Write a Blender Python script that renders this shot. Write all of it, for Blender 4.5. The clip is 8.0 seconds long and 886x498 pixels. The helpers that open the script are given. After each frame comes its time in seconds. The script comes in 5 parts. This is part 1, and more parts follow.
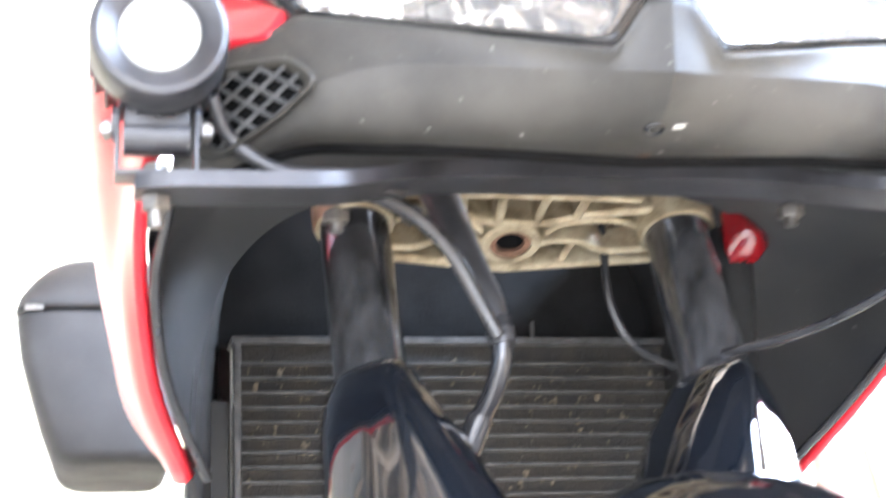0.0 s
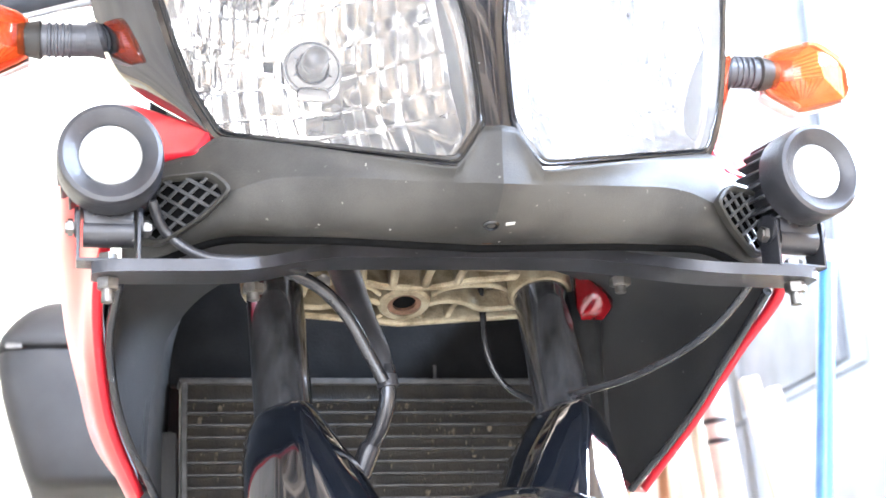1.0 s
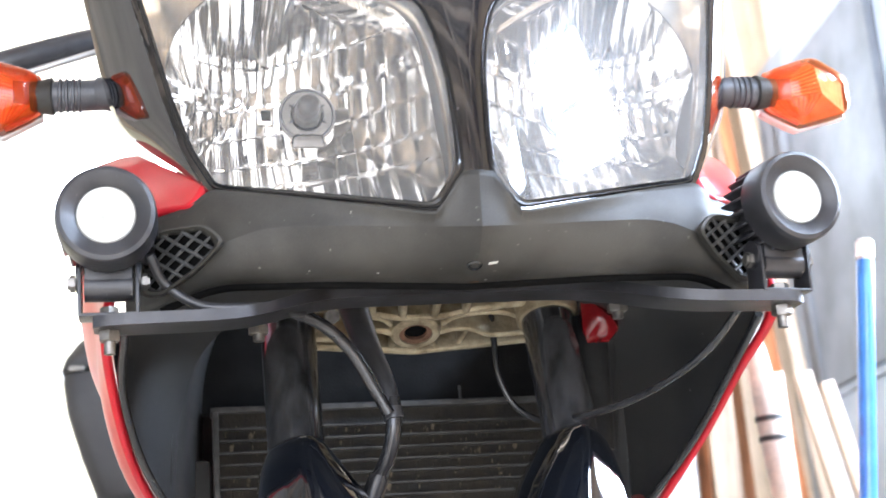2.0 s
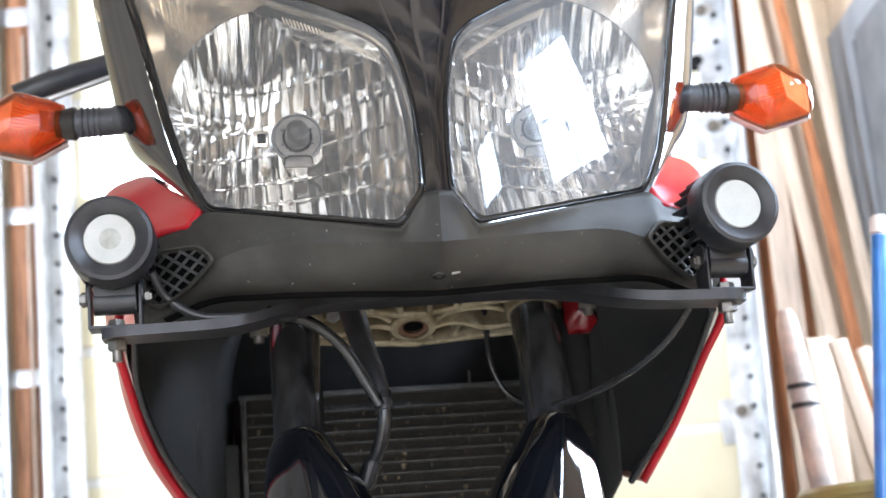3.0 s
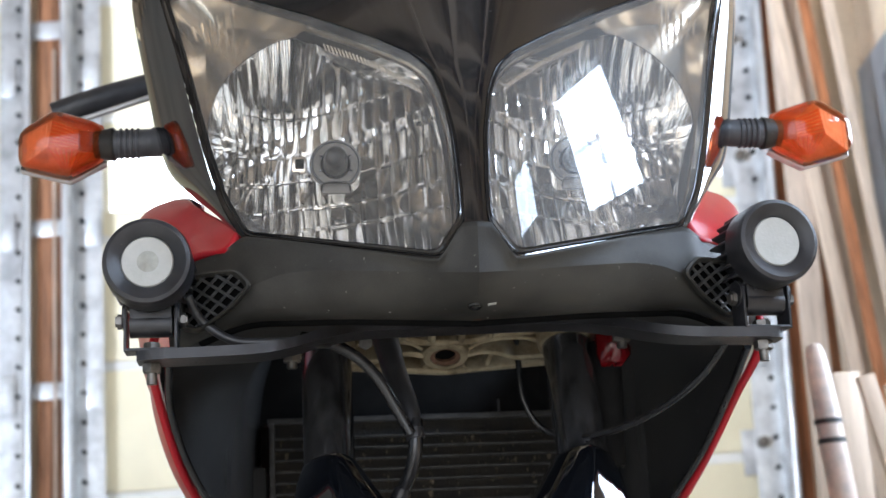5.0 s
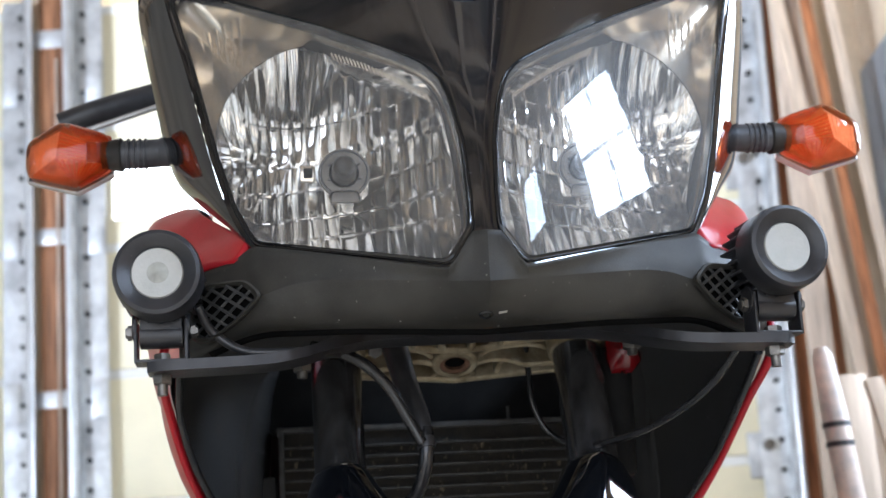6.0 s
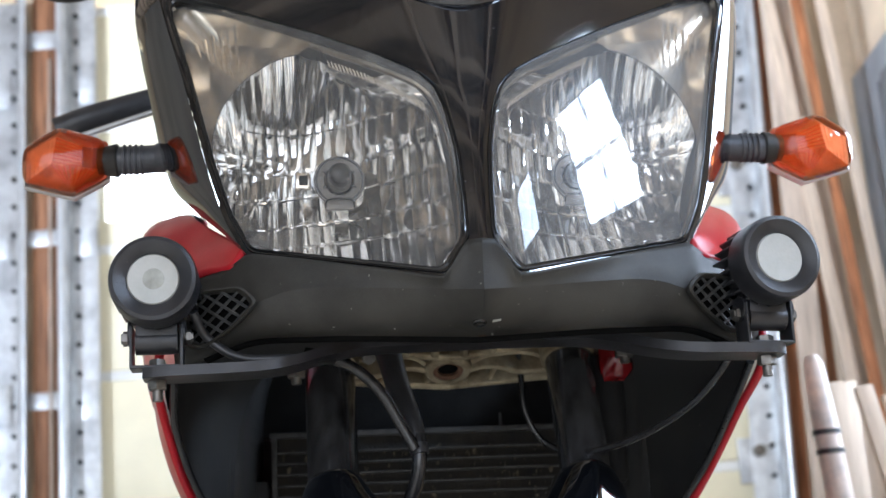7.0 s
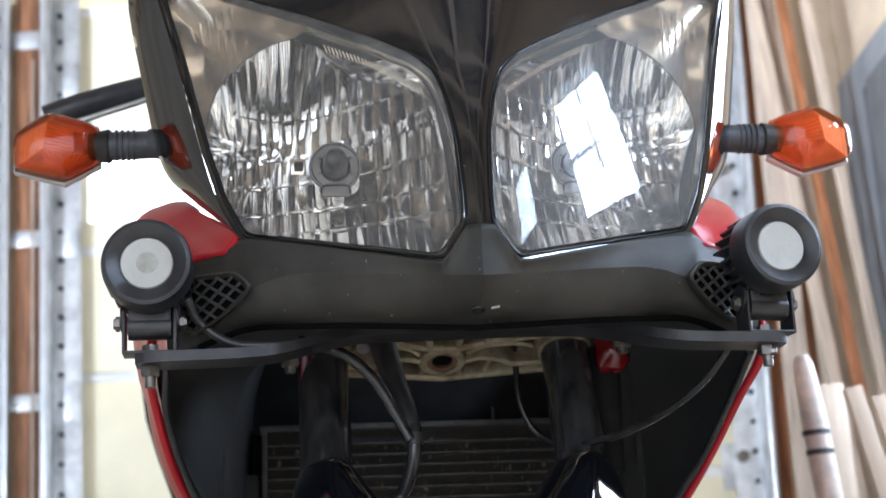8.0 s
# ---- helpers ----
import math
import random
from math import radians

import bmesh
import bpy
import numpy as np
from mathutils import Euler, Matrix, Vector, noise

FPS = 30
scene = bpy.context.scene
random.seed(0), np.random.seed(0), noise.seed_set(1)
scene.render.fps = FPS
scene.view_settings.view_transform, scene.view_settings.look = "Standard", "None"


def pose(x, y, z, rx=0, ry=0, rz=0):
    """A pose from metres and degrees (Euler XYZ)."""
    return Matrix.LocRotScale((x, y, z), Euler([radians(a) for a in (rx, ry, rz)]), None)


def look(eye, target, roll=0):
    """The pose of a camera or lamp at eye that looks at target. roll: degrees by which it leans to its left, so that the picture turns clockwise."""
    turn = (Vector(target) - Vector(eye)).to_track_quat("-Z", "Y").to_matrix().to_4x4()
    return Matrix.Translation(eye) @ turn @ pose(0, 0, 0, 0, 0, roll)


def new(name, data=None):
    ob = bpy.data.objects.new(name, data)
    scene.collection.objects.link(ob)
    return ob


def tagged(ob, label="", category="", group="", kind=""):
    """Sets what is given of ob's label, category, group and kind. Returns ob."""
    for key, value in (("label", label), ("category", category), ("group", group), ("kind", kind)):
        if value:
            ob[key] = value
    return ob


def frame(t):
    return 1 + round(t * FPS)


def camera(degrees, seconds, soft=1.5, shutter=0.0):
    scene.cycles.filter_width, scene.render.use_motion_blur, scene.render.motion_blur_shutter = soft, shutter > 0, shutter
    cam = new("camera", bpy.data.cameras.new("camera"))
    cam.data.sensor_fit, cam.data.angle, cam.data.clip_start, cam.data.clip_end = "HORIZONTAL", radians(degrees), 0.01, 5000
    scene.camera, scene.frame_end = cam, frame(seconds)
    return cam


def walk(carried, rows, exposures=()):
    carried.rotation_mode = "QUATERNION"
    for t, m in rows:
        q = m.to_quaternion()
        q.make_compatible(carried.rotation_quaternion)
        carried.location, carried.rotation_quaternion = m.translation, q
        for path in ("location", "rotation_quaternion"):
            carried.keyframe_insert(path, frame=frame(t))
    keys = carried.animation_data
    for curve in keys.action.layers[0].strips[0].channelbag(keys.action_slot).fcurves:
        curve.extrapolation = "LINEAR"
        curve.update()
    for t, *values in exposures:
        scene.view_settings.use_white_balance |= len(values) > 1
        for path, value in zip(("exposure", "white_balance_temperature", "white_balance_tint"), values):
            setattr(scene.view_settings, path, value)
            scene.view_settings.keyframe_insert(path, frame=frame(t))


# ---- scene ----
cam = camera(31.2, 8.0, shutter=0.5)
PATH = [
    (0, (-0.197, -0.637, 0.646), (0.084, 1.282, 1.131), -3.4),
    (0.2, (-0.191, -0.667, 0.643), (0.116, 1.235, 1.179), -3.8),
    (0.3, (-0.184, -0.69, 0.647), (0.112, 1.214, 1.205), -4.0),
    (0.4, (-0.188, -0.763, 0.639), (0.113, 1.13, 1.193), -3.8),
    (0.5, (-0.19, -0.816, 0.631), (0.118, 1.084, 1.173), -3.7),
    (0.7, (-0.178, -0.871, 0.625), (0.093, 1.05, 1.114), -4.0),
    (1, (-0.172, -0.861, 0.614), (0.134, 1.047, 1.129), -3.6),
    (1.5, (-0.168, -0.874, 0.623), (0.132, 1.038, 1.126), -4.3),
    (1.7, (-0.152, -0.879, 0.633), (0.107, 1.039, 1.138), -4.6),
    (2.8, (-0.025, -1.022, 0.632), (0.042, 0.918, 1.111), -5.6),
    (3, (-0.025, -1.028, 0.634), (0.029, 0.917, 1.098), -5.4),
    (3.5, (-0.029, -1.037, 0.637), (0.022, 0.906, 1.106), -4.6),
    (4, (-0.032, -1.03, 0.636), (0.008, 0.916, 1.097), -4.7),
    (4.5, (-0.034, -1.029, 0.639), (-0.003, 0.91, 1.124), -3.7),
    (6, (-0.04, -1.027, 0.645), (-0.014, 0.91, 1.142), -4.3),
    (6.5, (-0.045, -1.036, 0.648), (-0.013, 0.899, 1.153), -4.4),
    (7, (-0.042, -1.034, 0.647), (-0.005, 0.902, 1.147), -4.0),
    (7.5, (-0.044, -1.036, 0.647), (-0.001, 0.898, 1.155), -3.6),
    (8, (-0.054, -1.016, 0.637), (0.007, 0.918, 1.145), -3.8),
]
EXPOSURES = [(0, 2.97, 5610, 16), (0.5, 2.97, 5610, 16), (1.0, 2.7, 5620, 16), (1.5, 2.46, 5630, 16), (1.75, 2.1, 5680, 16), (2.7, 1.12, 5770, 13), (3.1, 0.87, 5770, 13), (3.6, 0.6, 5770, 13), (4.5, 0.28, 5770, 13), (6, 0.19, 5690, 13), (8, 0.16, 5640, 13)]
walk(cam, [(t, look(eye, target, roll)) for t, eye, target, roll in PATH], EXPOSURES)
cam.data.dof.use_dof, cam.data.dof.focus_distance, cam.data.dof.aperture_fstop = True, 1.06, 13.0

# ---- light ----
world = bpy.data.worlds.new("sky")
scene.world = world
world.use_nodes = True
sky = world.node_tree.nodes.new("ShaderNodeTexSky")
sky.sky_type, sky.sun_disc, sky.sun_elevation, sky.sun_rotation = "NISHITA", False, radians(32.7), radians(193)
world.node_tree.nodes["Background"].inputs["Strength"].default_value = 0.15
world.node_tree.links.new(sky.outputs["Color"], world.node_tree.nodes["Background"].inputs["Color"])

sun = new("sun", bpy.data.lights.new("sun", "SUN"))
sun.data.energy, sun.data.angle, sun.data.color = 5.0, radians(0.5), (1.0, 0.95, 0.87)
sun.matrix_world = look((-1.2, -5, 3.3), (0, 0, 0))


def window_light(name, at, to, width, height, watts, tint, spread=180):
    lamp = new(name, bpy.data.lights.new(name, "AREA"))
    lamp.data.shape, lamp.data.size, lamp.data.size_y = "RECTANGLE", width, height
    lamp.data.energy, lamp.data.color, lamp.data.spread = watts, tint, radians(spread)
    lamp.matrix_world = look(at, to)
    return lamp


window_light("window_daylight", (1.75, -0.64, 2.1), (0, -0.64, 2.05), 0.42, 0.62, 46, (0.74, 0.87, 1.0))
window_light("side_window_daylight", (1.75, -1.43, 2.13), (0, -1.43, 2.09), 0.34, 0.36, 13, (0.74, 0.87, 1.0))
# Added fill that brightens the boards and puts highlights on the fork guards.
window_light("rear_side_fill", (1.75, 1.25, 1.69), (0, 1.25, 2.25), 1.7, 1.06, 92, (0.84, 0.93, 1.0), 150)
# Added fill from the left, narrowed and aimed to brighten the overhead door.
window_light("left_door_fill", (-4.35, -1.5, 1.52), (0.45, 4.5, 3.4), 2.2, 1.2, 80, (0.9, 0.95, 1.0), 46)
# Unseen front fill behind the camera, set in an added doorway opening.
window_light("front_fill", (-0.65, -3.85, 1.3), (-0.65, 0, 1.3), 3.8, 2.4, 44, (0.95, 0.97, 1.0))

# ---- materials ----
def mat(name, base, rough=0.5, metal=0.0, var=0.15, scale=30.0, bump=0.1, fine=400.0, coat=0.0, dust=0.0, tint=None,
        stretch=(1, 1, 1), transmission=0.0, ior=1.5, space="Object", pieces=0.0, spec=0.5):
    m = bpy.data.materials.new(name)
    m.use_nodes = True
    n, l = m.node_tree.nodes, m.node_tree.links
    p = n["Principled BSDF"]
    co = n.new("ShaderNodeTexCoord")
    mp = n.new("ShaderNodeMapping")
    mp.inputs["Scale"].default_value = stretch
    l.new(co.outputs[space], mp.inputs["Vector"])
    big, small = n.new("ShaderNodeTexNoise"), n.new("ShaderNodeTexNoise")
    big.inputs["Scale"].default_value, big.inputs["Detail"].default_value = scale, 5
    small.inputs["Scale"].default_value, small.inputs["Detail"].default_value = fine, 3
    for t in (big, small):
        l.new(mp.outputs["Vector"], t.inputs["Vector"])
    mix = n.new("ShaderNodeMix")
    mix.data_type = "RGBA"
    other = tint or tuple(c * (1 - 2.2 * var) for c in base)
    mix.inputs["A"].default_value = (*[min(1, c * (1 + var * 0.6)) for c in base], 1)
    mix.inputs["B"].default_value = (*other, 1)
    ramp = n.new("ShaderNodeMapRange")
    ramp.inputs["From Min"].default_value, ramp.inputs["From Max"].default_value = 0.35, 0.7
    both = n.new("ShaderNodeMath")
    both.operation = "MULTIPLY_ADD"
    both.inputs[1].default_value = 0.25
    l.new(small.outputs["Fac"], both.inputs[0])
    l.new(big.outputs["Fac"], both.inputs[2])
    sub = n.new("ShaderNodeMath")
    sub.operation, sub.inputs[1].default_value = "SUBTRACT", 0.125
    l.new(both.outputs[0], sub.inputs[0])
    l.new(sub.outputs[0], ramp.inputs["Value"])
    l.new(ramp.outputs["Result"], mix.inputs["Factor"])
    colour = mix.outputs["Result"]
    if pieces:
        info, vary = n.new("ShaderNodeObjectInfo"), n.new("ShaderNodeHueSaturation")
        span = n.new("ShaderNodeMapRange")
        span.inputs["To Min"].default_value, span.inputs["To Max"].default_value = 1 - pieces, 1 + pieces
        l.new(info.outputs["Random"], span.inputs["Value"])
        l.new(span.outputs["Result"], vary.inputs["Value"])
        l.new(colour, vary.inputs["Color"])
        colour = vary.outputs["Color"]
    if dust:
        spot, cut, over = n.new("ShaderNodeTexNoise"), n.new("ShaderNodeMapRange"), n.new("ShaderNodeMix")
        spot.inputs["Scale"].default_value, spot.inputs["Detail"].default_value = 260, 4
        cut.inputs["From Min"].default_value, cut.inputs["From Max"].default_value = 0.74 - 0.1 * dust, 0.8
        cut.inputs["To Max"].default_value = 0.55
        over.data_type = "RGBA"
        over.inputs["B"].default_value = (0.38, 0.36, 0.32, 1)
        l.new(co.outputs["Object"], spot.inputs["Vector"])
        l.new(spot.outputs["Fac"], cut.inputs["Value"])
        l.new(cut.outputs["Result"], over.inputs["Factor"])
        l.new(colour, over.inputs["A"])
        colour = over.outputs["Result"]
    l.new(colour, p.inputs["Base Color"])
    rr = n.new("ShaderNodeMapRange")
    rr.inputs["To Min"].default_value, rr.inputs["To Max"].default_value = max(0.01, rough * 0.8), min(1, rough * 1.25)
    l.new(big.outputs["Fac"], rr.inputs["Value"])
    l.new(rr.outputs["Result"], p.inputs["Roughness"])
    p.inputs["Metallic"].default_value = metal
    p.inputs["Coat Weight"].default_value = coat
    p.inputs["Coat Roughness"].default_value = 0.04
    p.inputs["Transmission Weight"].default_value = transmission
    p.inputs["IOR"].default_value = ior
    p.inputs["Specular IOR Level"].default_value = spec
    if bump:
        b = n.new("ShaderNodeBump")
        b.inputs["Strength"].default_value, b.inputs["Distance"].default_value = bump, 0.002
        l.new(small.outputs["Fac"], b.inputs["Height"])
        l.new(b.outputs["Normal"], p.inputs["Normal"])
    return m


def clear(name, tint=(0.97, 0.98, 0.98), ior=1.5, rough=0.02, haze=0.0, scuffed=0.0):
    """Thin clear glass or plastic: see-through, with a gloss that grows at grazing angles."""
    m = bpy.data.materials.new(name)
    m.use_nodes = True
    n, l = m.node_tree.nodes, m.node_tree.links
    n.remove(n["Principled BSDF"])
    a, b, f, x = n.new("ShaderNodeBsdfTransparent"), n.new("ShaderNodeBsdfGlossy"), n.new("ShaderNodeFresnel"), n.new("ShaderNodeMixShader")
    a.inputs["Color"].default_value = (*tint, 1)
    b.inputs["Roughness"].default_value = rough
    f.inputs["IOR"].default_value = ior
    l.new(f.outputs[0], x.inputs[0])
    d, y = n.new("ShaderNodeBsdfDiffuse"), n.new("ShaderNodeMixShader")
    d.inputs["Color"].default_value = (0.8, 0.8, 0.79, 1)
    y.inputs[0].default_value = haze
    l.new(a.outputs[0], y.inputs[1])
    l.new(d.outputs[0], y.inputs[2])
    l.new(y.outputs[0], x.inputs[1])
    gloss = b
    if scuffed:
        wide, gloss = n.new("ShaderNodeBsdfGlossy"), n.new("ShaderNodeMixShader")
        wide.inputs["Roughness"].default_value, gloss.inputs[0].default_value = 0.3, scuffed
        l.new(b.outputs[0], gloss.inputs[1])
        l.new(wide.outputs[0], gloss.inputs[2])
    l.new(gloss.outputs[0], x.inputs[2])
    l.new(x.outputs[0], n["Material Output"].inputs["Surface"])
    return m


GLOSS_BLACK = mat("gloss_black_paint", (0.005, 0.0062, 0.009), 0.05, var=0.2, scale=14, bump=0.0, coat=0.75, dust=0.08, spec=0.7)
PLASTIC = mat("matte_black_plastic", (0.034, 0.0325, 0.028), 0.52, var=0.3, scale=18, bump=0.16, fine=1400, dust=0.36, spec=0.33)
INNER = mat("dusty_black_plastic", (0.02, 0.0203, 0.021), 0.55, var=0.3, scale=22, bump=0.25, fine=900, dust=0.3, tint=(0.034, 0.034, 0.033), spec=0.26)
RUBBER = mat("black_rubber", (0.03, 0.03, 0.032), 0.36, var=0.2, scale=60, bump=0.12, fine=900)
STALK = mat("grey_rubber_stalk", (0.055, 0.058, 0.066), 0.45, var=0.2, scale=60, bump=0.1, fine=900)
HOSE = mat("grey_cable_sheath", (0.021, 0.021, 0.022), 0.24, var=0.2, scale=60, bump=0.05)
COATED = mat("black_powder_coat", (0.024, 0.024, 0.027), 0.3, var=0.25, scale=40, bump=0.2, fine=1600, dust=0.4)
FORK = mat("dark_grey_fork_tube", (0.125, 0.126, 0.133), 0.19, 0.75, var=0.3, scale=130, bump=0.02, tint=(0.03, 0.029, 0.028), stretch=(1, 1, 0.04), coat=0.6)
CAST = mat("cast_aluminium", (0.36, 0.31, 0.21), 0.4, 0.6, var=0.22, scale=70, bump=0.4, fine=700, tint=(0.17, 0.13, 0.075))
# Dirty brown casting, darkened further for the shade inside the yoke's pockets.
CAST_BROWN = mat("dirty_shaded_cast_aluminium", (0.075, 0.054, 0.032), 0.55, 0.3, var=0.3, scale=45, bump=0.4, fine=700, tint=(0.05, 0.036, 0.022))
MESH = mat("grey_grille_wire", (0.055, 0.055, 0.054), 0.45, var=0.3, scale=90, bump=0.1)
RUST = mat("rusty_washer", (0.16, 0.085, 0.05), 0.7, 0.3, var=0.3, scale=90, bump=0.4)
ZINC = mat("zinc_bolt", (0.17, 0.16, 0.145), 0.4, 0.8, var=0.2, scale=120, bump=0.2)
CHROME = mat("vacuum_chrome", (0.76, 0.735, 0.7), 0.09, 1.0, var=0.05, scale=20, bump=0.0)
BEZEL = mat("satin_chrome", (0.78, 0.68, 0.55), 0.2, 0.85, var=0.06, scale=15, bump=0.0)
GREYMET = mat("grey_bulb_holder", (0.17, 0.15, 0.125), 0.45, 0.4, var=0.15, scale=60, bump=0.1)
RED = mat("red_body_paint", (0.42, 0.009, 0.017), 0.31, var=0.1, scale=9, bump=0.01, coat=0.12, spec=0.3)
# Glossy body red, darkened: the shade behind the fork is in this colour.
RED_SHADED = mat("shaded_glossy_red", (0.14, 0.004, 0.006), 0.1, var=0.15, scale=30, bump=0.01, coat=0.3)
SEAM = mat("black_gasket", (0.01, 0.01, 0.01), 0.16, var=0.2, scale=60, bump=0.05)
LENS = clear("clear_headlight_plastic", haze=0.078, scuffed=0.2)
AMBER = bpy.data.materials.new("amber_plastic")
AMBER.use_nodes = True
_n, _l = AMBER.node_tree.nodes, AMBER.node_tree.links
_n.remove(_n["Principled BSDF"])
_through, _body, _shine = _n.new("ShaderNodeBsdfTransparent"), _n.new("ShaderNodeBsdfDiffuse"), _n.new("ShaderNodeBsdfGlossy")
_glow, _gloss, _both = _n.new("ShaderNodeBsdfTranslucent"), _n.new("ShaderNodeFresnel"), _n.new("ShaderNodeAddShader")
_half, _out = _n.new("ShaderNodeMixShader"), _n.new("ShaderNodeMixShader")
_through.inputs["Color"].default_value = (0.96, 0.45, 0.22, 1)
_body.inputs["Color"].default_value = _glow.inputs["Color"].default_value = (0.62, 0.12, 0.015, 1)
_shine.inputs["Roughness"].default_value = 0.08
_half.inputs[0].default_value = 0.12
_l.new(_body.outputs[0], _both.inputs[0])
_l.new(_glow.outputs[0], _both.inputs[1])
_l.new(_through.outputs[0], _half.inputs[1])
_l.new(_both.outputs[0], _half.inputs[2])
_l.new(_gloss.outputs[0], _out.inputs[0])
_l.new(_half.outputs[0], _out.inputs[1])
_l.new(_shine.outputs[0], _out.inputs[2])
_l.new(_out.outputs[0], _n["Material Output"].inputs["Surface"])
AMBER_DEEP = mat("amber_reflector", (0.52, 0.24, 0.09), 0.3, 0.3, var=0.2, scale=90, bump=0.3, fine=500)
SHIELD = mat("brown_grey_bulb_cap", (0.15, 0.14, 0.125), 0.4, 0.4, var=0.2, scale=80, bump=0.1)
SMOKED = mat("smoked_bulb_tip", (0.055, 0.048, 0.043), 0.35, 0.2, var=0.2, scale=80, bump=0.1)
AMBER_PALE = mat("pale_amber_plastic", (0.75, 0.55, 0.46), 0.16, var=0.1, scale=120, bump=0.1)
AMBER_RED = mat("dark_red_amber_plastic", (0.26, 0.06, 0.04), 0.2, var=0.15, scale=120, bump=0.1)
RIM_ORANGE = mat("red_orange_plastic", (0.6, 0.13, 0.06), 0.18, var=0.1, scale=120, bump=0.05)
INDICATOR_BACK = mat("pale_indicator_shell", (0.62, 0.6, 0.58), 0.4, var=0.1, scale=50, bump=0.05)
DIFFUSE_LENS = mat("frosted_lamp_lens", (0.38, 0.375, 0.35), 0.5, var=0.12, scale=55, bump=0.12, tint=(0.36, 0.36, 0.33))
LED_CORE = mat("lamp_core", (0.33, 0.33, 0.29), 0.35, var=0.15, scale=70, bump=0.1)
CORE = mat("radiator_fin", (0.009, 0.0085, 0.0075), 0.75, 0.0, var=0.3, scale=60, bump=0.9, fine=900, tint=(0.034, 0.028, 0.02), stretch=(1, 1, 0.35))
TUBE = mat("radiator_tube", (0.05, 0.049, 0.047), 0.5, 0.0, var=0.3, scale=80, bump=0.2)
BUG = mat("dried_insect_dirt", (0.13, 0.105, 0.072), 0.9, var=0.4, scale=200, bump=0.3)
# Dark castings, and the near-black sheets and rod added for deep shade.
DARK = mat("dark_casting_and_shade", (0.007, 0.007, 0.007), 0.8, spec=0.2, var=0.2, scale=30, bump=0.2)
TYRE = mat("tyre_rubber", (0.018, 0.018, 0.018), 0.75, var=0.2, scale=40, bump=0.3)
SEAT = mat("black_vinyl", (0.025, 0.025, 0.025), 0.55, var=0.2, scale=60, bump=0.3)
CASE = mat("textured_luggage_plastic", (0.019, 0.017, 0.0155), 0.6, var=0.22, scale=12, bump=0.5, fine=700)
SILVER = mat("dull_silver", (0.5, 0.5, 0.5), 0.4, 0.8, var=0.1, scale=40)
GALV = mat("galvanised_steel", (0.6, 0.62, 0.63), 0.42, 0.55, var=0.2, scale=14, bump=0.15, fine=120, tint=(0.38, 0.39, 0.4))
GALV_BRIGHT = mat("bright_galvanised_steel", (0.72, 0.75, 0.78), 0.3, 0.6, var=0.1, scale=10, bump=0.08, fine=120)
# Near black: the darkness inside openings and the shaded gap below the chin.
HOLE_SHADE = mat("dark_hole_and_shade", (0.004, 0.004, 0.004), 0.95, spec=0.05)
REDWOOD = mat("stained_redwood", (0.33, 0.15, 0.07), 0.65, var=0.3, scale=9, bump=0.35, fine=70, stretch=(8, 8, 0.6))
ORANGE_WOOD = mat("orange_stained_timber", (0.42, 0.165, 0.065), 0.6, var=0.25, scale=9, bump=0.3, fine=70, stretch=(8, 8, 0.6))
YELLOW = mat("yellow_plastic", (0.34, 0.28, 0.1), 0.45, var=0.15, scale=12, bump=0.1)
PINE = mat("pale_pine", (0.68, 0.55, 0.42), 0.6, var=0.16, scale=8, bump=0.25, fine=60, stretch=(8, 8, 0.5), pieces=0.12)
OLDPINE = mat("weathered_pine", (0.6, 0.49, 0.39), 0.7, var=0.2, scale=8, bump=0.3, fine=60, stretch=(8, 8, 0.5), pieces=0.15)
CREAM = mat("cream_door_paint", (0.84, 0.77, 0.55), 0.5, var=0.05, scale=4, bump=0.12, fine=160)
CREAM_EDGE = mat("pale_door_edge", (0.82, 0.81, 0.76), 0.45, var=0.08, scale=6, bump=0.08)
PANE = clear("window_glass")
WALL = mat("tan_wall_board", (0.74, 0.6, 0.43), 0.75, var=0.14, scale=2.5, bump=0.25, fine=90)
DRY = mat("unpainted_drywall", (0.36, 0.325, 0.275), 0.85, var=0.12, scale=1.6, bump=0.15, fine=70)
TIMBER = mat("brown_rafter", (0.36, 0.31, 0.255), 0.8, var=0.25, scale=5, bump=0.3, fine=60, stretch=(1, 6, 6))
SLAB = mat("stained_concrete", (0.55, 0.52, 0.45), 0.7, var=0.2, scale=2.2, bump=0.3, fine=80, tint=(0.47, 0.44, 0.38))
GREYCAB = mat("grey_cabinet_paint", (0.3, 0.33, 0.36), 0.45, var=0.1, scale=5, bump=0.1)
SLATE = mat("dark_slate_paint", (0.14, 0.155, 0.175), 0.5, var=0.15, scale=6, bump=0.1)
BLUE = mat("blue_enamel", (0.05, 0.22, 0.62), 0.3, var=0.1, scale=30, bump=0.05, coat=0.4)
WHITE = mat("white_sheeting", (0.33, 0.3, 0.275), 0.4, var=0.1, scale=22, bump=0.3, fine=90, tint=(0.7, 0.55, 0.45))
TAPE = mat("black_tape", (0.02, 0.02, 0.02), 0.45)
GRASS = mat("mown_grass", (0.07, 0.11, 0.03), 0.9, var=0.3, scale=3, bump=0.5, fine=40)
HAZE = bpy.data.materials.new("hazy_sky")
HAZE.use_nodes = True
HAZE.node_tree.nodes["Principled BSDF"].inputs["Emission Color"].default_value = (0.93, 0.97, 1.0, 1)
HAZE.node_tree.nodes["Principled BSDF"].inputs["Emission Strength"].default_value = 6.0
HIDE = mat("smoked_screen", (0.014, 0.015, 0.018), 0.16, var=0.1, scale=10, bump=0.0, coat=0.6)


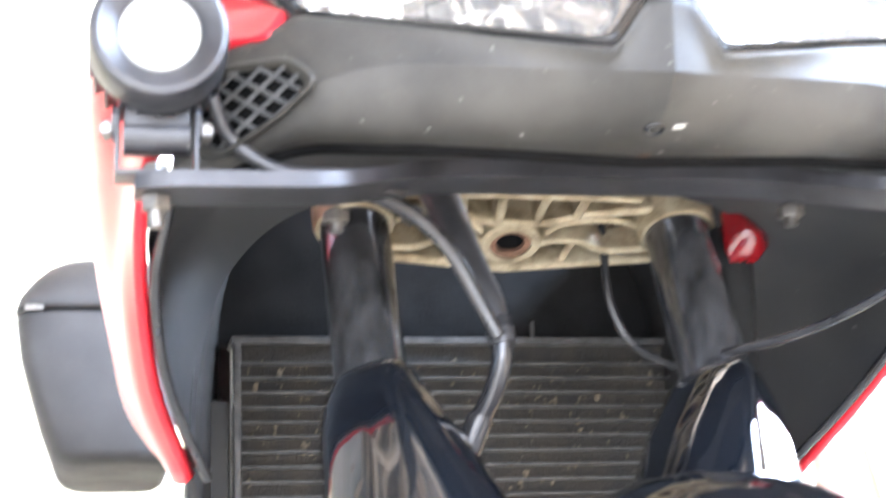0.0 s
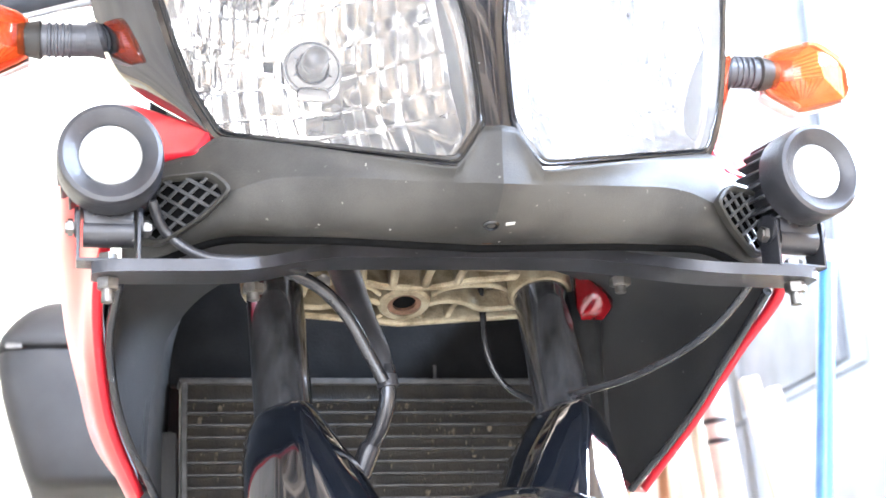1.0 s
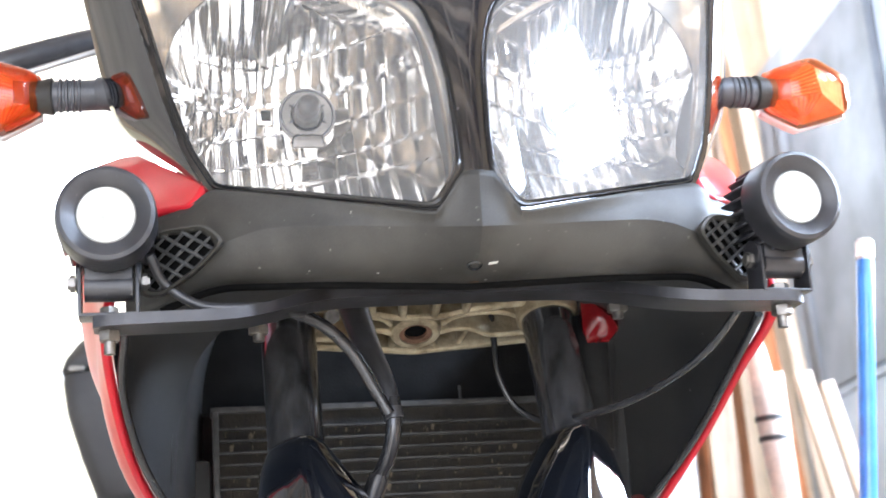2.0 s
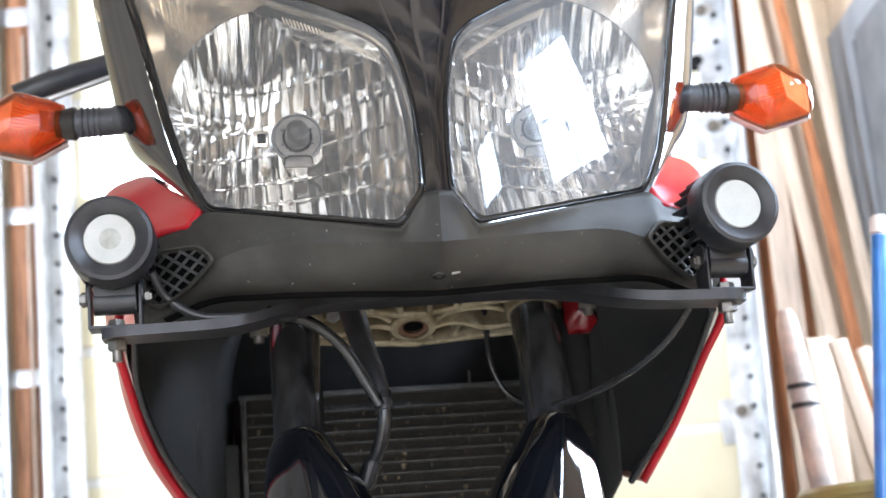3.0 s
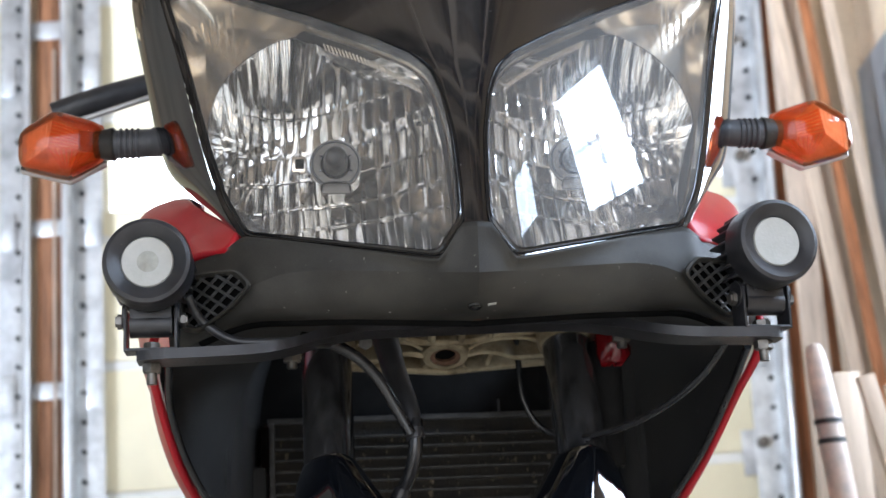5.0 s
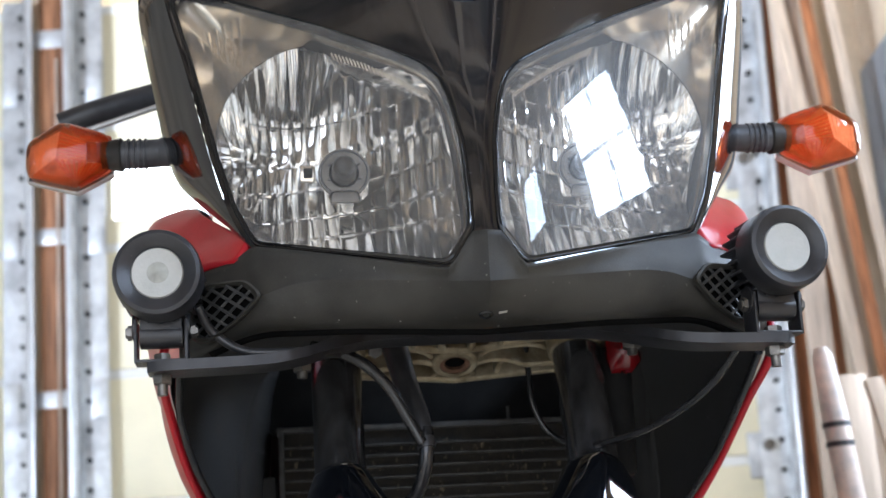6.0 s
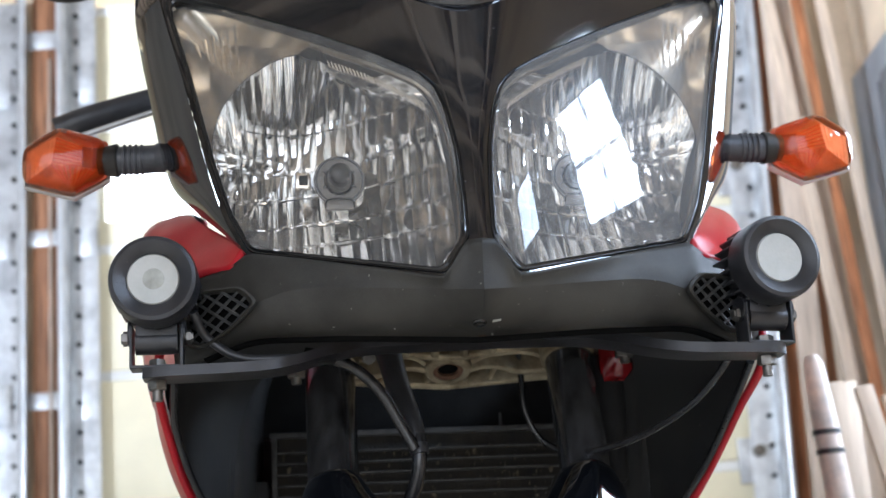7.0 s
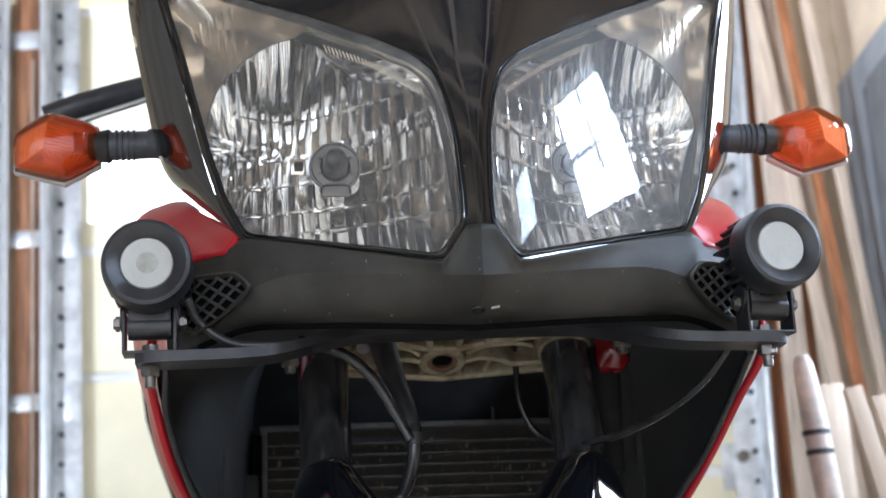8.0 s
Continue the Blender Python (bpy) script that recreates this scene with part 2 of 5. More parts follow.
# ---- mesh tools ----
def finish(name, bm, material, smooth=38):
    bmesh.ops.recalc_face_normals(bm, faces=bm.faces[:])
    for f in bm.faces:
        f.smooth = True
    for e in bm.edges:
        if len(e.link_faces) == 2 and e.calc_face_angle(0) > radians(smooth):
            e.smooth = False
    me = bpy.data.meshes.new(name)
    bm.to_mesh(me)
    bm.free()
    me.materials.append(material)
    return me


def thing(name, label, category, at=(0, 0, 0), group="", kind="", turn=(0, 0, 0)):
    ob = new(name)
    ob.matrix_world = pose(*at, *turn)
    ob.empty_display_size = 0.05
    return tagged(ob, label, category, group, kind)


def part(name, bm, material, parent, label="", smooth=38):
    """One mesh under a thing or a part; its points are given in the thing's own space."""
    ob = new(name, finish(name, bm, material, smooth))
    ob.parent = parent
    return tagged(ob, label)


def solid(name, bm, material, label, category, kind="", group="", smooth=38):
    ob = new(name, finish(name, bm, material, smooth))
    return tagged(ob, label, category, group, kind)


def box(size, at=(0, 0, 0), bevel=0.0, turn=(0, 0, 0), bm=None, segments=2):
    own = bmesh.new()
    bmesh.ops.create_cube(own, size=1)
    bmesh.ops.scale(own, vec=size, verts=own.verts)
    if bevel:
        bmesh.ops.bevel(own, geom=own.edges[:], offset=bevel, segments=segments, affect="EDGES", profile=0.6)
    bmesh.ops.transform(own, matrix=pose(*at, *turn), verts=own.verts)
    return join(bm, own)


def join(bm, own):
    if bm is None:
        return own
    me = bpy.data.meshes.new("tmp")
    own.to_mesh(me)
    own.free()
    bm.from_mesh(me)
    bpy.data.meshes.remove(me)
    return bm


def rod(a, b, r, r2=None, seg=20, bm=None, bevel=0.0):
    a, b = Vector(a), Vector(b)
    own = bmesh.new()
    bmesh.ops.create_cone(own, cap_ends=True, segments=seg, radius1=r, radius2=r if r2 is None else r2, depth=(b - a).length)
    if bevel:
        rim = [e for e in own.edges if abs(e.verts[0].co.z - e.verts[1].co.z) < 1e-6]
        bmesh.ops.bevel(own, geom=rim, offset=bevel, segments=2, affect="EDGES")
    m = Matrix.Translation((a + b) / 2) @ (b - a).to_track_quat("Z", "Y").to_matrix().to_4x4()
    bmesh.ops.transform(own, matrix=m, verts=own.verts)
    return join(bm, own)


def lathe(profile, at, axis, seg=40, bm=None, hollow=False):
    """Rings of (radius, height along axis) turned about an axis; a hollow one is open through its middle."""
    own = bmesh.new()
    rings = []
    for r, h in profile:
        rings.append([own.verts.new((r * math.cos(2 * math.pi * k / seg), r * math.sin(2 * math.pi * k / seg), h)) for k in range(seg)])
    for a, b in zip(rings, rings[1:]):
        for k in range(seg):
            own.faces.new((a[k], a[(k + 1) % seg], b[(k + 1) % seg], b[k]))
    if hollow:
        for k in range(seg):
            own.faces.new((rings[-1][k], rings[-1][(k + 1) % seg], rings[0][(k + 1) % seg], rings[0][k]))
    else:
        own.faces.new(rings[0])
        own.faces.new(rings[-1])
    m = Matrix.Translation(at) @ Vector(axis).to_track_quat("Z", "Y").to_matrix().to_4x4()
    bmesh.ops.transform(own, matrix=m, verts=own.verts)
    return join(bm, own)


def spline(points, n):
    """A smooth line through the points, in n steps."""
    pts = [Vector(p) for p in points]
    pts = [2 * pts[0] - pts[1]] + pts + [2 * pts[-1] - pts[-2]]
    out = []
    for k in range(n + 1):
        s = k / n * (len(pts) - 3)
        i = min(int(s), len(pts) - 4)
        t = s - i
        a, b, c, d = pts[i : i + 4]
        out.append(0.5 * (2 * b + (c - a) * t + (2 * a - 5 * b + 4 * c - d) * t * t + (3 * b - a - 3 * c + d) * t**3))
    return out


def hose(points, r, n=40, seg=12, bm=None, end=None):
    """A round line through the points; it tapers from r to end where that is given."""
    own, wide = bmesh.new(), r
    line = spline(points, n)
    side, rings = Vector((0.3, 1, 0.2)), []
    for k, p in enumerate(line):
        d = (line[min(k + 1, n)] - line[max(k - 1, 0)]).normalized()
        side = (side - d * side.dot(d)).normalized()
        up = d.cross(side)
        r = wide + ((end or wide) - wide) * k / n
        rings.append([own.verts.new(p + r * (math.cos(a) * side + math.sin(a) * up)) for a in [2 * math.pi * j / seg for j in range(seg)]])
    for a, b in zip(rings, rings[1:]):
        for j in range(seg):
            own.faces.new((a[j], a[(j + 1) % seg], b[(j + 1) % seg], b[j]))
    own.faces.new(rings[0])
    own.faces.new(rings[-1])
    return join(bm, own)


def sheet(rows, closed=False, bm=None):
    """A skin over rows of points."""
    own = bmesh.new()
    vs = [[own.verts.new(p) for p in row] for row in rows]
    for a, b in zip(vs, vs[1:]):
        for k in range(len(a) - (0 if closed else 1)):
            j = (k + 1) % len(a)
            own.faces.new((a[k], a[j], b[j], b[k]))
    return join(bm, own)


def thick(ob, depth, offset=-1.0):
    m = ob.modifiers.new("thickness", "SOLIDIFY")
    m.thickness, m.offset = depth, offset
    return ob


def flipped(points, s):
    return [(s * x, y, z) for x, y, z in points]


def interp(table, u):
    return [float(np.interp(u, [r[0] for r in table], [r[k] for r in table])) for k in range(1, len(table[0]))]


def rounded(poly, n, passes):
    """A closed outline in n even steps, with its corners eased."""
    p = np.array(poly + [poly[0]], float)
    d = np.r_[0, np.cumsum(np.hypot(*np.diff(p, axis=0).T))]
    s = np.linspace(0, d[-1], n, endpoint=False)
    q = np.stack([np.interp(s, d, p[:, 0]), np.interp(s, d, p[:, 1])], 1)
    for _ in range(passes):
        q = 0.5 * q + 0.25 * (np.roll(q, 1, 0) + np.roll(q, -1, 0))
    return q

# ---- the garage ----
DOOR_Y, RIGHT, LEFT, FRONT, TOP = 4.56, 1.66, -4.3, -3.8, 3.45


def slab(boxes, material, name, label, category):
    bm = None
    for lo, hi in boxes:
        bm = box([b - a for a, b in zip(lo, hi)], [(a + b) / 2 for a, b in zip(lo, hi)], bm=bm)
    return solid(name, bm, material, label, category, "structure")


slab([((-60, -60, -0.3), (60, 60, -0.12))], GRASS, "ground", "mown grass round the garage", "ground")
slab([((LEFT - 0.2, FRONT - 0.2, -0.12), (RIGHT + 0.2, DOOR_Y + 0.25, 0.0))], SLAB, "floor", "stained grey concrete garage floor", "floor")
slab([((LEFT - 0.2, FRONT - 0.2, TOP), (RIGHT + 0.2, DOOR_Y + 0.25, TOP + 0.12))], TIMBER, "ceiling", "bare brown timber ceiling", "ceiling")
# the door wall, with an opening for each of the two doors
slab([((LEFT, DOOR_Y + 0.02, 0), (-3.86, DOOR_Y + 0.2, TOP)), ((-1.5, DOOR_Y + 0.02, 0), (-1.24, DOOR_Y + 0.2, TOP)),
      ((1.2, DOOR_Y + 0.02, 0), (RIGHT, DOOR_Y + 0.2, TOP)), ((-3.86, DOOR_Y + 0.02, 3.2), (-1.5, DOOR_Y + 0.2, TOP)),
      ((-1.24, DOOR_Y + 0.02, 3.2), (1.2, DOOR_Y + 0.2, TOP))], WALL, "wall_back", "tan boarded wall round two overhead doors", "wall")
# the right wall, with its window towards the front; the wide rear opening is added for light
slab([((RIGHT, FRONT, 0), (RIGHT + 0.15, 0.35, 1.45)), ((RIGHT, 0.35, 0), (RIGHT + 0.15, 2.15, 1.12)), ((RIGHT, 2.15, 0), (RIGHT + 0.15, DOOR_Y + 0.2, 1.45)), ((RIGHT, FRONT, 2.85), (RIGHT + 0.15, DOOR_Y + 0.2, TOP)),
      ((RIGHT, FRONT, 1.45), (RIGHT + 0.15, -1.62, 2.85)), ((RIGHT, -1.24, 1.45), (RIGHT + 0.15, -0.88, 2.85)), ((RIGHT, -0.4, 1.45), (RIGHT + 0.15, 0.35, 2.85)), ((RIGHT, -0.88, 2.44), (RIGHT + 0.15, -0.4, 2.85)), ((RIGHT, -0.88, 1.45), (RIGHT + 0.15, -0.4, 1.76)), ((RIGHT, -1.62, 2.33), (RIGHT + 0.15, -1.24, 2.85)), ((RIGHT, -1.62, 1.45), (RIGHT + 0.15, -1.24, 1.93)),
      ((RIGHT, 2.15, 1.45), (RIGHT + 0.15, DOOR_Y + 0.2, 2.85)), ((RIGHT, 0.35, 2.28), (RIGHT + 0.15, 2.15, 2.85))],
     WALL, "wall_right", "tan wall board with two windows and an added rear opening", "wall")
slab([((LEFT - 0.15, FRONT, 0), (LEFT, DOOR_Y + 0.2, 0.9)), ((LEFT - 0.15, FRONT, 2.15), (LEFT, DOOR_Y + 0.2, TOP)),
      ((LEFT - 0.15, FRONT, 0.9), (LEFT, -2.9, 2.15)), ((LEFT - 0.15, -0.1, 0.9), (LEFT, DOOR_Y + 0.2, 2.15))], DRY, "wall_left", "bare tan wall board with an added wide opening", "wall")
slab([((-14, 11, -0.12), (10, 11.2, 14))], HAZE, "backdrop", "bright hazy sky beyond the doors", "backdrop")
# unseen front wall; its doorway is added to let light in
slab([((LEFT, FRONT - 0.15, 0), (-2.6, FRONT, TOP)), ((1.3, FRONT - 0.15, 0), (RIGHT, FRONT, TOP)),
      ((-2.6, FRONT - 0.15, 2.6), (1.3, FRONT, TOP))], DRY, "wall_front", "tan wall board beside an added wide open doorway", "wall")
slab([((RIGHT - 0.012, 3.36, 0.0), (RIGHT - 0.002, DOOR_Y, 2.52)), ((RIGHT - 0.012, 2.2, 0.0), (RIGHT - 0.002, 3.36, 1.44))], GREYCAB, "wainscot", "grey painted lower wall boarding", "wall panel")
for k in range(20):
    slab([((LEFT, -3.6 + 0.4 * k, TOP - 0.16), (RIGHT, -3.51 + 0.4 * k, TOP - 0.002))], PINE, "ceiling_beam", "pale timber ceiling joist", "joist")
for k, x in enumerate((-3.4, -2.2, -1.0, 0.2, 1.2)):
    brace = slab([((-0.05, -3.6, TOP - 0.22), (0.05, 4.3, TOP - 0.162))], PINE, "ceiling_batten", "pale batten under the joists", "batten")
    brace.matrix_world = Matrix.Translation((x, 0, 0)) @ Matrix.Rotation(radians((4, -7, 3, 6, -2)[k]), 4, "Z")

# window in the right wall: frame, bars and four panes
w = tagged(new("window_1"), "white framed window of four panes", "window", kind="structure")
for y, z, sy, sz in ((-0.64, 1.775, 0.48, 0.03), (-0.64, 2.425, 0.48, 0.03), (-0.865, 2.1, 0.03, 0.62), (-0.415, 2.1, 0.03, 0.62)):
    part("window_frame", box((0.06, sy, sz), (RIGHT + 0.03 + (0.006 if sz < 0.05 else 0), y, z), 0.006), CREAM_EDGE, w)
part("glazing_bar", box((0.014, 0.012, 0.62), (RIGHT + 0.07, -0.64, 2.1), 0.002), CREAM_EDGE, w)
part("glazing_bar", box((0.012, 0.42, 0.012), (RIGHT + 0.071, -0.64, 2.1), 0.002), CREAM_EDGE, w)
# frame of the rear fill lamp, added and out of view
w = tagged(new("rear_fill_frame"), "added white frame round the unseen rear fill", "window", kind="structure")
for y, z, sy, sz in ((1.25, 1.15, 1.8, 0.06), (1.25, 2.25, 1.8, 0.06), (0.38, 1.7, 0.06, 1.04), (2.12, 1.7, 0.06, 1.04), (1.25, 1.7, 0.05, 1.04)):
    part("window_frame", box((0.06, sy, sz), (RIGHT + 0.03 + (0.006 if sz < 0.05 else 0), y, z), 0.006), CREAM_EDGE, w)
# unseen frame, added round the left fill lamp
w = tagged(new("left_fill_frame"), "added wide white frame round the unseen left fill", "window", kind="structure")
for y, z, sy, sz in ((-1.5, 0.93, 2.8, 0.06), (-1.5, 2.12, 2.8, 0.06), (-2.87, 1.525, 0.06, 1.13), (-0.13, 1.525, 0.06, 1.13), (-1.5, 1.525, 0.05, 1.13)):
    part("window_frame", box((0.06, sy, sz), (LEFT - 0.1, y, z), 0.006), CREAM_EDGE, w)


def overhead_door(panes):
    """Seven hinged steel sections; one of them holds the row of panes."""
    door = thing("overhead_door", "cream panelled sectional overhead door, closed", "garage door", (0, 0, 0), "overhead doors")
    wide, pitch, low = 2.42, 0.47, -0.15
    for k in range(7):
        z0 = max(0.005, low + pitch * k)
        z1 = low + pitch * (k + 1) - 0.008
        mid, tall = (z0 + z1) / 2, z1 - z0
        if k != 5 or not panes:
            bm = box((wide, 0.045, tall), (0, 0, mid), 0.006)
            s = part("section", bm, CREAM, door)
        else:
            bm = box((wide, 0.045, 0.09), (0, 0, z0 + 0.045), 0.004)
            box((wide, 0.045, 0.1), (0, 0, z1 - 0.05), 0.004, bm=bm)
            for j in range(5):
                box((0.09 if 0 < j < 4 else 0.06, 0.045, tall - 0.19), ((-1.18, -0.6, 0, 0.6, 1.18)[j], 0, mid - 0.005), bm=bm)
            s = part("window_section", bm, CREAM, door, "section with a row of four panes")
            for j in range(4):
                g = part("pane", box((0.53, 0.004, tall - 0.18), (-0.88 + 0.586 * j, 0.012, mid)), PANE, s)
                g.visible_shadow = False
        part("edge_strip", box((wide, 0.05, 0.035), (0, -0.004, z1 - 0.012), 0.004), CREAM_EDGE, s, "pale rolled edge")
        for x in (-0.6, 0.0, 0.6):
            part("hinge", box((0.07, 0.012, 0.09), (x, -0.036, z1), 0.003), GALV, s, "galvanised hinge")
    return door


for x, panes in ((-0.02, True), (-2.68, False)):
    overhead_door(panes).matrix_world = pose(x, DOOR_Y + 0.06, 0)


def door_track(x, inward, label, lean=0.0):
    """An upright track: perforated angle towards the door, a bright rolled lip, and brackets."""
    t = thing("door_track", label, "door track", (x, DOOR_Y - 0.06, 0), "door tracks", turn=(0, lean, 0))
    i = inward
    part("perforated_angle", box((0.1, 0.006, 3.1), (0.07 * i, 0.04, 1.6), 0.001), GALV, t)
    part("web", box((0.006, 0.075, 3.1), (0.018 * i, 0.0, 1.6), 0.001), GALV, t)
    part("lip", rod((0, -0.035, 0.05), (0, -0.035, 3.15), 0.013, seg=14), GALV_BRIGHT, t, "bright rolled lip")
    slot = part("slot", rod((0.048 * i, 0.02, 0.77), (0.048 * i, 0.0375, 0.77), 0.0085, seg=8), HOLE_SHADE, t)
    for k in range(1, 24):
        again = new("slot", slot.data)
        again.parent, again.location = t, (0, 0, 0.105 * k)
    for z in (1.02, 1.62, 2.215, 2.8):
        part("bracket", box((0.055, 0.008, 0.14), (0.085 * i, 0.028, z), 0.002), GALV, t)
    return t


door_track(-1.437, -1, "galvanised track beside the neighbouring door")
door_track(-1.302, 1, "galvanised door track beside the timber post")
door_track(1.172, -1, "galvanised door track beside the timber jamb", 1.95)
post = thing("timber_post", "red-brown timber post with galvanised ties", "post", (-1.37, DOOR_Y - 0.02, 0))
part("timber", box((0.088, 0.05, 3.4), (0, 0, 1.7), 0.004), REDWOOD, post)
for z in (1.02, 1.62, 2.215, 2.98):
    part("tie_plate", box((0.12, 0.008, 0.06 if z < 2.9 else 0.07), (0, -0.032, z), 0.002), GALV, post, "galvanised tie plate")
part("conduit", rod((0.022, -0.034, 0.0), (0.022, -0.034, 2.9), 0.006), OLDPINE, post, "thin brown cord")
jamb = thing("door_jamb", "red-brown timber door jamb", "jamb", (1.207, DOOR_Y - 0.02, 0.003), turn=(0, 2.0, 0))
part("timber", box((0.06, 0.05, 3.2), (0.004, 0, 1.6), 0.004), ORANGE_WOOD, jamb)
for x, z in ((1.1, 1.25), (1.118, 1.78), (1.135, 2.3), (1.15, 2.75)):
    b = thing("track_bracket", "galvanised bracket on the door edge", "bracket", (x, DOOR_Y - 0.03, z), "track brackets")
    part("plate", box((0.1, 0.012, 0.16), (0, 0.02, 0), 0.003), GALV, b)
    part("roller", rod((0.02, -0.03, 0.03), (0.02, 0.012, 0.03), 0.02, bevel=0.003), GREYMET, b)


def board(x, y, wide, deep, tall, material, label, lean=0.0, back=2.0):
    bm = box((wide, deep, tall), (0, 0, tall / 2), 0.003)
    ob = solid("lumber_board", bm, material, label, "board", group="stacked boards")
    ob.matrix_world = pose(x, y, 0.004, -back, lean, 0)
    return ob


random.seed(4)
for x, y, wide, tall, material, label, lean in (
        (1.252, 4.25, 0.085, 3.25, OLDPINE, "grey weathered board standing beside the door jamb", 1.4),
        (1.52, 4.215, 0.046, 3.2, PINE, "long pale pine stud leaning across the boards", -4.4),
        (1.525, 4.27, 0.05, 3.2, OLDPINE, "weathered batten leaning behind the pale stud", -3.3),
        (1.565, 4.18, 0.036, 3.1, ORANGE_WOOD, "orange-brown plank leaning among the boards", -3.5),
        (1.63, 4.14, 0.036, 3.2, PINE, "pale pine batten leaning over the grey panel", -3.3),
        (1.36, 4.32, 0.04, 3.2, REDWOOD, "thin red-brown batten behind the boards", 0.2),
        (0.726, 1.83, 0.05, 1.09, PINE, "broad short pale board standing behind the roll", 0.3),
        (0.804, 1.335, 0.028, 1.02, PINE, "short pale offcut leaning over to the door", -9.8),
        (0.846, 1.36, 0.021, 1.008, OLDPINE, "short weathered offcut leaning over to the door", -9.8)):
    board(x, y, wide, 0.03 if tall > 2 else 0.018, tall, material, label, lean)
for y, wide, tall, material in ((2.72, 0.18, 1.5, PINE), (2.45, 0.14, 1.55, OLDPINE)):
    ob = solid("lumber_board", box((0.03, wide, tall), (0, 0, tall / 2), 0.003), material, "broad pale plank leaning on the grey wall", "board", group="stacked boards")
    ob.matrix_world = pose(RIGHT - 0.14, y, 0.004, 0, 2.5, 0)

roll = thing("sheeting_roll", "upright roll of white sheeting bound with black tape", "roll", (0.603, 1.239, 0), turn=(0, -4.3, 0))
part("sheet", lathe([(0.0, 0.0), (0.0185, 0.0), (0.0193, 0.012), (0.0193, 0.86), (0.0188, 0.94), (0.0165, 1.0), (0.0145, 1.028), (0.009, 1.041), (0.0, 1.043)], (0, 0, 0), (0, 0, 1)), WHITE, roll)
for z in (0.9, 0.928):
    part("tape_band", lathe([(0.018, -0.0042), (0.0203, -0.0035), (0.0203, 0.0035), (0.018, 0.0042)], (0, 0, z), (0.06, 0, 1)), TAPE, roll, "black tape band")

panel = thing("tool_panel", "grey panel with a dark slate door on the wall", "panel", (RIGHT - 0.02, 3.87, 2.0))
part("board", box((0.03, 1.3, 1.26), (0, 0, 0), 0.004), GREYCAB, panel)
part("door", box((0.03, 0.8, 1.1), (-0.032, -0.18, -0.06), 0.006), SLATE, panel, "dark slate door")
part("strip", box((0.012, 0.05, 1.1), (-0.024, 0.29, -0.06), 0.002), SLATE, panel, "dark edge strip")

pole = thing("blue_pole", "leaning blue enamelled steel pole with a pale cap", "pole", (0.575, 0.89, 0))
part("shaft", rod((-0.151, 0, 0.01), (-0.003, 0, 1.06), 0.0105, bevel=0.001), BLUE, pole)
part("cap", rod((-0.003, 0, 1.06), (0, 0, 1.085), 0.0112, bevel=0.003), CREAM_EDGE, pole, "pale end cap")
part("foot", lathe([(0.0, 0.0), (0.09, 0.0), (0.09, 0.012), (0.03, 0.022), (0.0, 0.024)], (-0.152, 0, 0), (0, 0, 1)), BLUE, pole, "round steel foot")

bucket = thing("plastic_bin", "tall narrow yellow plastic bin by the boards", "bin", (0.563, 1.03, 0))
part("shell", lathe([(0.0, 0.004), (0.076, 0.0), (0.079, 0.008), (0.098, 0.75), (0.094, 0.75), (0.075, 0.016), (0.0, 0.016)], (0, 0, 0), (0, 0, 1), 48), YELLOW, bucket)
part("rim", lathe([(0.095, 0.748), (0.104, 0.749), (0.105, 0.758), (0.1, 0.764), (0.093, 0.758)], (0, 0, 0), (0, 0, 1), 48, None, True), YELLOW, bucket, "rolled yellow rim")
knob = thing("door_pull", "small black pull on the overhead door", "door pull", (1.135, DOOR_Y + 0.02, 2.6))
part("base", rod((0, 0.018, 0), (0, -0.004, 0), 0.03, bevel=0.003), DARK, knob)
part("grip", rod((0, -0.004, 0), (0, -0.05, -0.01), 0.02, 0.024, bevel=0.006), DARK, knob)

# ---- the motorcycle ----
# Its own space: nose at y = 0, tail towards +y, x across. It leans on its side stand and is parked at a slight angle.
BIKE = pose(0.0035, 0, 0.9, 0, 0, 4.5) @ pose(0, 0, 0, 0, 1.2, 0) @ pose(0, 0, -0.9)
bike = thing("motorcycle", "red and black touring motorcycle with twin headlights", "motorcycle")
bike.matrix_world = BIKE


def face(u, z):
    """How far back the nose lies at a place of its front."""
    return 0.442 * (math.sqrt(u * u + 0.000225) - 0.0165) + 0.213 * (z - 0.91)


LAMP = [(0.217, 1.158), (0.18, 1.142), (0.111, 1.103), (0.062, 1.073), (0.036, 1.055), (0.024, 1.041), (0.0175, 1.02), (0.0125, 0.99),
        (0.0105, 0.95), (0.0105, 0.923), (0.0268, 0.8995), (0.094, 0.917), (0.156, 0.933), (0.1705, 0.963), (0.1825, 1.004), (0.202, 1.086), (0.219, 1.148)]
OUTER = [(0.0, 0.918), (0.0, 1.34), (0.19, 1.36), (0.228, 1.27), (0.2285, 1.178), (0.2248, 1.148), (0.2085, 1.086), (0.1885, 1.004), (0.1765, 0.963),
         (0.164, 0.936), (0.1585, 0.9285), (0.0945, 0.9125), (0.0268, 0.8945), (0.0098, 0.918)]
N = 240
LAMP_LINE = rounded(LAMP, N, 3)
MID = np.array([0.105, 1.02])


